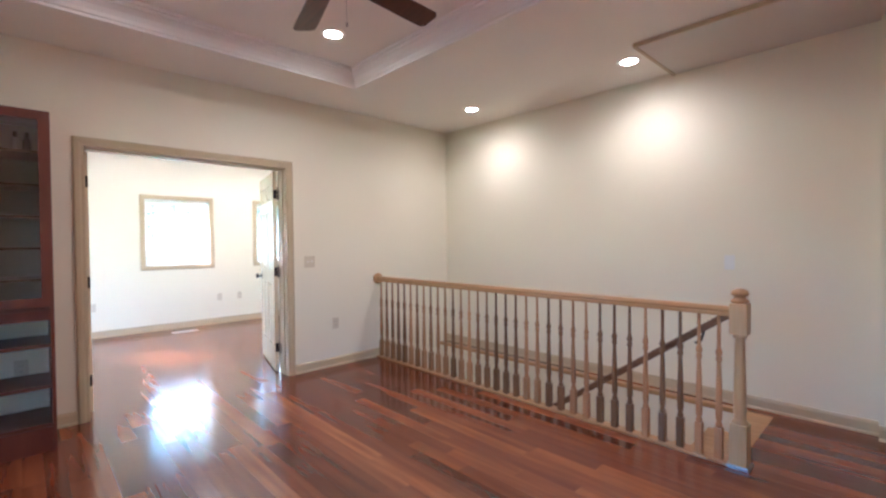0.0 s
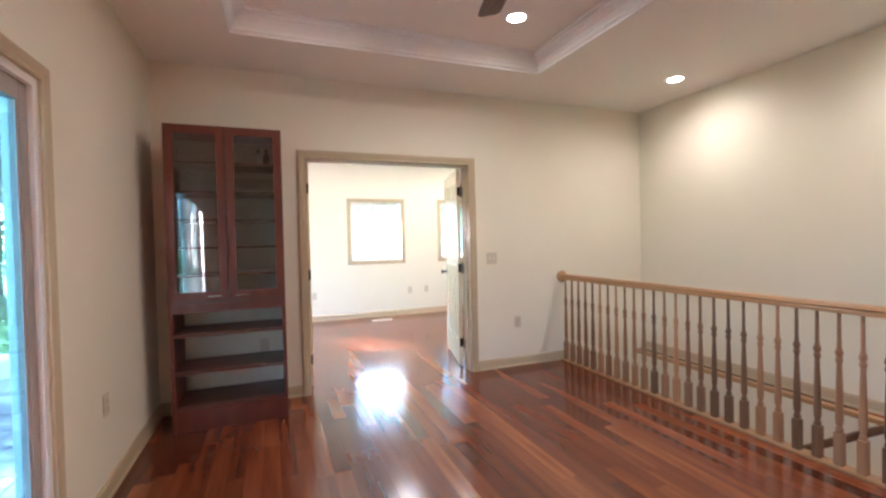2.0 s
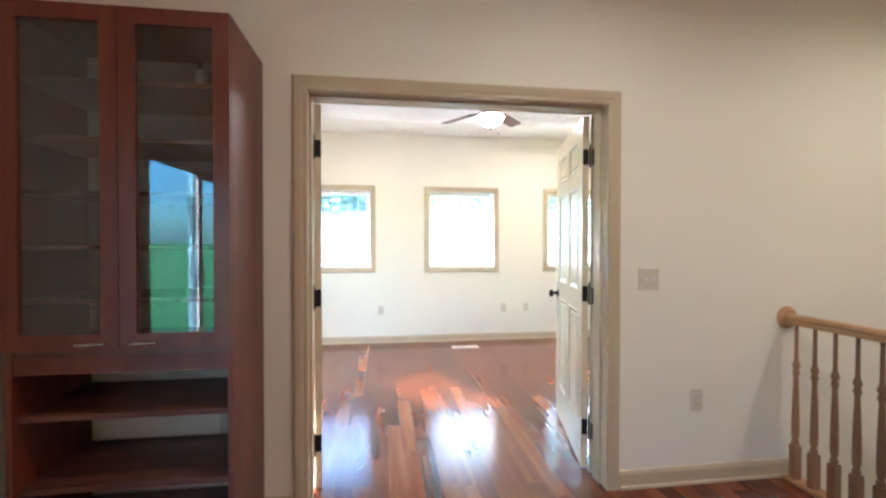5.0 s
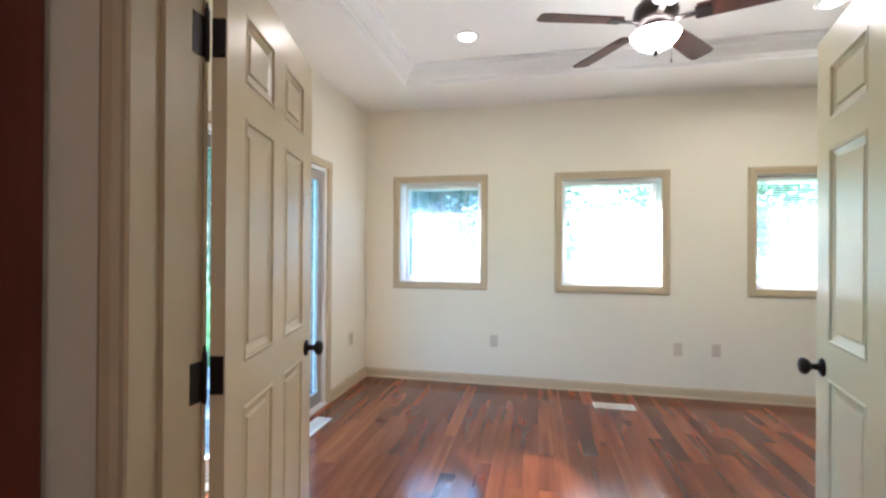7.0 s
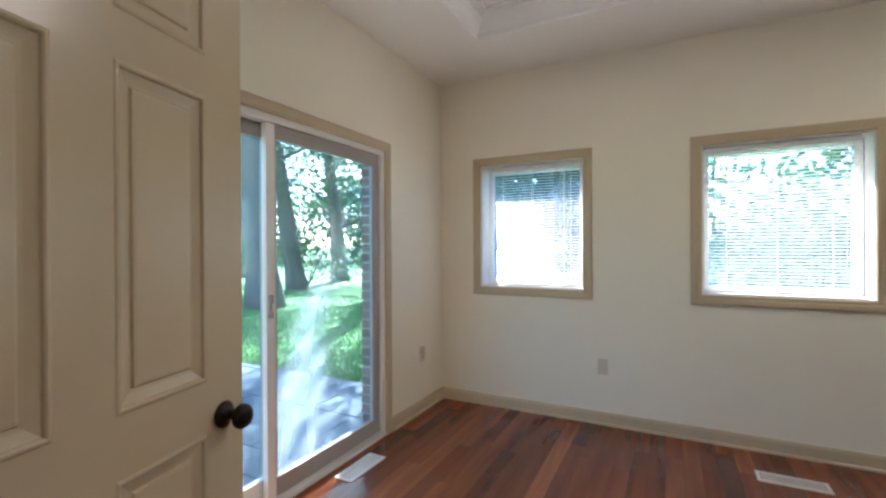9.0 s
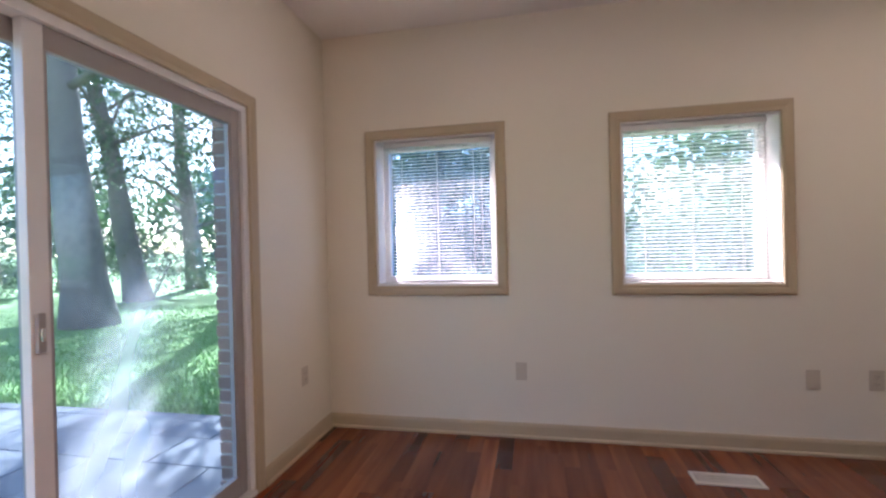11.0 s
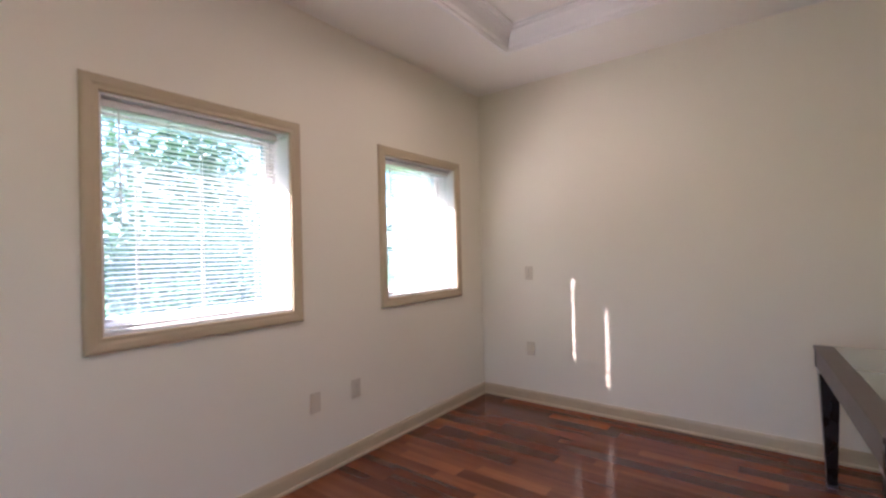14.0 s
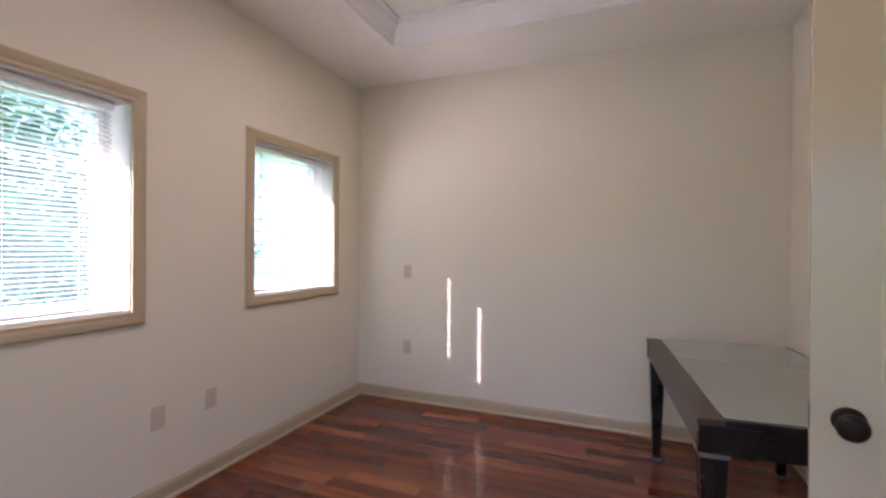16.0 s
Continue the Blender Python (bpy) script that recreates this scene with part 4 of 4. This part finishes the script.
# ---- outside ----
# the roof and its deep eave over the window wall, which shades the upper part of the windows
structure("roof", boxes((XLA - 0.7, XRB + 0.7, YBACK - 0.6, YW1 + 1.09, TOP + 0.12, TOP + 0.3), (XLA - 0.7, XRB + 0.7, YW1 + 0.125, YW1 + 1.09, 2.62, TOP + 0.119)), SASH_AND_SHADE, "brown shingled roof with a deep eave")
GZ = -0.16
gr = new("ground", mesh_of("ground", boxes((-900, XLA - 0.10, -900, 900, GZ - 0.5, GZ), (XLA - 0.10, 900, YW1 + 0.12, 900, GZ - 0.5, GZ), (XRB + 0.6, 900, -900, YW1 + 0.12, GZ - 0.5, GZ), (XLA - 0.10, XRB + 0.6, -900, YBACK - 0.4, GZ - 0.5, GZ)), GRASSM))
tagged(gr, "green lawn with patches of sun", "ground", kind="structure")

# brick skin beside the study's sliding door and under the windows
bx1 = XLB - 0.10
structure("wall_brick_skin", boxes((bx1 - 0.10, bx1 - 0.001, SB[1] + 0.012, YW1 + 0.12, GZ, TOP), (bx1 - 0.10, bx1 - 0.001, YD1 + 0.002, SB[0], GZ, TOP)), MORTAR, "mortar behind the brick facing")
bw = bpy.data.objects["wall_brick_skin"]
BRICK_ME = mesh_of("brick", boxes((-0.052, 0.052, -0.098, 0.098, -0.029, 0.029), bevel=0.004), BRICK)
for k in range(31):
    z = GZ + 0.04 + k * 0.0685
    for j in range(2):
        share("brick", BRICK_ME, bw, (bx1 - 0.054 - 0.002 * ((k * 7 + j) % 3), SB[1] + 0.10 + (k % 2) * 0.004 + j * 0.208, z))

# patio slabs
patio = structure("patio", boxes((-4.3, bx1 - 0.1, -1.9, 8.47, GZ - 0.05, GZ + 0.012)), JOINT, "grey stone patio outside the sliding door")
rs = random.Random(5)
y = -1.85
while y < 8.35:
    d = min(rs.choice((0.30, 0.38, 0.5)), 8.45 - y)
    x = bx1 - 0.10
    while x > -4.0 - 0.3 * math.sin(y * 1.3):
        w = rs.choice((0.32, 0.45, 0.62))
        bm = boxes((-w / 2 + 0.004, w / 2 - 0.004, -d / 2 + 0.004, d / 2 - 0.004, 0, 0.014), bevel=0.003)
        p = part("slab", bm, STONE, patio)
        p.location = (x - w / 2, y + d / 2, GZ + 0.006 + rs.uniform(-0.003, 0.003))
        x -= w
    y += d


def leaf_cloud(rs, clumps, size, flat=0.6):
    """Many small leaf blades scattered round clump centres (centre, radius, count)."""
    verts, faces = [], []
    for c, r, n in clumps:
        for _ in range(n):
            d = Vector((rs.gauss(0, 1), rs.gauss(0, 1), rs.gauss(0, 0.7)))
            p = Vector(c) + d * (r * 0.5)
            a = Vector((rs.gauss(0, 1), rs.gauss(0, 1), rs.gauss(0, flat))).normalized()
            b = a.cross(Vector((rs.gauss(0, 1), rs.gauss(0, 1), rs.gauss(0, 1)))).normalized()
            s = size * rs.uniform(0.6, 1.4)
            i = len(verts)
            verts += [p - a * s, p + b * s * 0.5, p + a * s, p - b * s * 0.5]
            faces.append((i, i + 1, i + 2, i + 3))
    me = bpy.data.meshes.new("crown")
    me.from_pydata(verts, [], faces)
    return me


def tree(x, y, height, girth, lean, seed, leaves, label, low=0.35):
    rs = random.Random(seed)
    t = thing("tree", (x, y, GZ - 0.05), label, "tree", "garden trees")
    n = 20
    pts = [Vector((lean[0] * (k / n) + 0.12 * math.sin(k * 0.6 + seed) * k / n, lean[1] * (k / n), height * 0.75 * k / n)) for k in range(n + 1)]
    rad = [girth * (1.0 - 0.68 * k / n) * (1.22 if k == 0 else 1.1 if k == 1 else rs.uniform(0.93, 1.06)) for k in range(n + 1)]
    bm = tube(pts, rad, steps=12)
    clumps = []
    for k in range(16):
        f = low + (0.98 - low) * k / 15
        base = pts[min(n, int(f * n))].lerp(pts[min(n, int(f * n) + 1)], f * n - int(f * n))
        a = k * 2.4 + rs.uniform(-0.4, 0.4)
        reach = height * rs.uniform(0.22, 0.36) * (1.15 - 0.6 * f)
        end = base + Vector((math.cos(a) * reach, math.sin(a) * reach, height * rs.uniform(0.02, 0.16)))
        mid = base.lerp(end, 0.5) + Vector((0, 0, height * 0.03))
        tube([base, mid, end], [girth * 0.34 * (1.1 - f), girth * 0.2 * (1.1 - f), girth * 0.06], bm, steps=6)
        for q in (0.45, 0.7, 0.9, 1.05):
            c = base.lerp(end, q) + Vector((rs.gauss(0, 0.3), rs.gauss(0, 0.3), rs.gauss(0.1, 0.3)))
            clumps.append((c, height * 0.085 * rs.uniform(0.7, 1.3), int(leaves / 64)))
    part("trunk", bm, BARK, t)
    me = leaf_cloud(rs, clumps, 0.066)
    me.materials.append(LEAFM)
    cr = new("crown", me)
    cr.parent = t


# trees seen through the sliding door and the windows
tree(-12.3, 13.3, 11.0, 0.26, (0.3, 0.3), 5, 9500, "tall leafy garden tree with a slim straight trunk", 0.4)
tree(-10.35, 16.46, 12.5, 0.36, (-0.85, -1.0), 3, 9500, "tall leafy garden tree with a straight trunk", 0.5)
tree(-7.3, 12.4, 12.5, 0.43, (-0.45, -0.55), 7, 9500, "tall leafy garden tree with a thick leaning trunk", 0.5)
tree(-11.6, 20.3, 12.5, 0.38, (-0.55, -0.5), 11, 9500, "tall leafy garden tree behind the lawn", 0.25)
tree(-8.2, 19.5, 12.0, 0.36, (0.5, 0.2), 13, 9500, "tall leafy garden tree behind the lawn", 0.25)
tree(-4.4, 16.2, 9.2, 0.25, (0.3, 0.2), 17, 9500, "leafy garden tree with low branches", 0.15)
tree(-17.5, 20.0, 13.0, 0.36, (0.2, 0.4), 23, 9500, "tall leafy garden tree at the edge of the lawn", 0.3)
tree(-1.2, 17.0, 6.5, 0.24, (0.1, 0.4), 29, 9500, "leafy garden tree with low branches", 0.15)
tree(-22.0, 12.0, 13.0, 0.36, (0.2, 0.4), 31, 9500, "tall leafy garden tree at the edge of the lawn", 0.3)

# a thicket behind the lawn
tree(-2.6, 20.6, 6.6, 0.18, (0.2, 0.2), 37, 11000, "dense low-branched garden tree", 0.06)
tree(-5.0, 21.4, 6.8, 0.18, (-0.2, 0.2), 41, 11000, "dense low-branched garden tree", 0.06)
tree(0.6, 19.6, 6.0, 0.18, (0.2, 0.1), 43, 11000, "dense low-branched garden tree", 0.06)


def shrub(x, y, r, h, seed, leaves):
    rs = random.Random(seed)
    s = thing("shrub", (x, y, GZ), "dense green garden shrub with small leaves", "shrub", "garden shrubs")
    clumps = [((rs.uniform(-r, r), rs.uniform(-r, r), rs.uniform(0.15, 1.0) * h), r * 0.55, leaves // 14) for _ in range(14)]
    bm = bmesh.new()
    for k in range(6):
        tube([(0, 0, -0.03), (rs.uniform(-r, r) * 0.6, rs.uniform(-r, r) * 0.6, h * 0.8)], [0.025, 0.008], bm, steps=5)
    part("stems", bm, BARK, s)
    me = leaf_cloud(rs, clumps, 0.045)
    me.materials.append(LEAFM2)
    o = new("foliage", me)
    o.parent = s


for k, (x, y, r, h) in enumerate(((-10.4, 17.0, 1.1, 1.7), (-13.8, 17.6, 1.2, 1.5), (-9.0, 19.5, 1.3, 2.0), (-5.6, 20.0, 1.5, 2.2), (-16.5, 16.8, 1.2, 1.4), (3.2, 11.2, 0.8, 1.9), (4.3, 11.6, 0.8, 1.7), (1.0, 13.0, 1.0, 2.1), (-2.6, 18.5, 1.5, 2.0), (-20.0, 18.5, 1.5, 1.7))):
    shrub(x, y, r, h, 50 + k, 3200)

# far woods as one mass of leaves
rs = random.Random(77)
woods = leaf_cloud(rs, [((-60 + 95 * k / 60, 48 + rs.uniform(-4, 4) + 6 * math.sin(k * 0.5), rs.uniform(0.5, 9.0)), 4.4, 330) for k in range(61)] + [((-80 + rs.uniform(-4, 4), -20 + 70 * k / 40, rs.uniform(0.3, 4.5)), 3.6, 330) for k in range(41)], 0.42)
woods.materials.append(LEAFM2)
tagged(new("far_woods", woods), "distant belt of leafy trees beyond the lawn", "trees", kind="stuff")

# grass blades near the patio, as one mass
rs = random.Random(9)
gv, gf = [], []
for _ in range(34000):
    d = rs.random() ** 0.6
    x, y = -1.2 - 12 * d * rs.random(), 8.48 + 7 * rs.random() ** 1.4
    a = rs.uniform(0, 6.28)
    h, w = rs.uniform(0.03, 0.07), 0.006
    i = len(gv)
    gv += [(x - w * math.cos(a), y - w * math.sin(a), GZ - 0.002), (x + w * math.cos(a), y + w * math.sin(a), GZ - 0.002), (x + rs.uniform(-0.02, 0.02), y + rs.uniform(-0.02, 0.02), GZ + h)]
    gf.append((i, i + 1, i + 2))
gm = bpy.data.meshes.new("grass")
gm.from_pydata(gv, [], gf)
gm.materials.append(BLADEM)
tagged(new("grass", gm), "short green lawn grass", "grass", kind="stuff")

# ---- floor planks, last ----
rs = random.Random(21)
PW = 0.095
fl = bpy.data.objects["floor"]
near, rest = [], []


def plank_row(x0, x1, y0, y1):
    y = y0 - rs.uniform(0.0, 0.9)
    while y < y1:
        L = rs.choice((0.45, 0.6, 0.75, 0.9, 1.05, 1.2, 1.5))
        a, b = max(y, y0), min(y + L, y1)
        if b - a > 0.03:
            near_path = 0.4 < x0 < 3.6 and 2.6 < (a + b) / 2 < 8.1
            (near if near_path else rest).append((x0, x1, a, b))
        y += L


x = XLA
while x < XRB - 0.001:
    e = min(x + PW, XRB)
    c = (x + e) / 2
    spans = []
    if c < XRA:
        if wx0 - 0.04 < c < wx1 + 0.03:
            spans += [(YBACK, wy0 - 0.14)]
        elif DX0 < c < DX1:
            spans += [(YBACK, YW0)]
        else:
            spans += [(YBACK, YD0)]
    if XLB < c and not DX0 < c < DX1:
        spans += [(YD1 if c < 2.95 else 4.885, YW0)]
    for s in spans:
        plank_row(max(x, XLA), min(e, XRA) if s[1] < 5 else e, *s)
    x = e
rs.shuffle(near)
PLANKS = {}
for k, (a0, a1, b0, b1) in enumerate(near[:300]):
    key = (round(a1 - a0, 3), round(b1 - b0, 3))
    if key not in PLANKS:
        bm = bmesh.new()
        w, l = key[0] / 2 - 0.00015, key[1] / 2 - 0.00015
        rings = [[bm.verts.new((sx * (w - i), sy * (l - i), z)) for sx, sy in ((-1, -1), (1, -1), (1, 1), (-1, 1))] for i, z in ((0, -0.016), (0, -0.0001), (0.0006, 0.0))]
        for p, q in zip(rings, rings[1:]):
            for i in range(4):
                bm.faces.new((p[i], p[(i + 1) % 4], q[(i + 1) % 4], q[i]))
        bm.faces.new(rings[-1])
        PLANKS[key] = mesh_of("plank", bm, PLANK)
    share("plank", PLANKS[key], fl, ((a0 + a1) / 2, (b0 + b1) / 2, 0.0))
pv, pf = [], []
for a0, a1, b0, b1 in near[300:] + rest:
    i = len(pv)
    for ins, z in ((0.00015, -0.016), (0.00015, -0.0001), (0.00075, 0.0)):
        pv += [(a0 + ins, b0 + ins, z), (a1 - ins, b0 + ins, z), (a1 - ins, b1 - ins, z), (a0 + ins, b1 - ins, z)]
    for r in (0, 4):
        for q in range(4):
            pf.append((i + r + q, i + r + (q + 1) % 4, i + r + 4 + (q + 1) % 4, i + r + 4 + q))
    pf.append((i + 8, i + 9, i + 10, i + 11))
pm = bpy.data.meshes.new("planks")
pm.from_pydata(pv, [], pf)
pm.materials.append(PLANKJ)
po = new("planks", pm)
po.parent = fl
tagged(po, "glossy reddish cherry floor planks", kind="stuff")
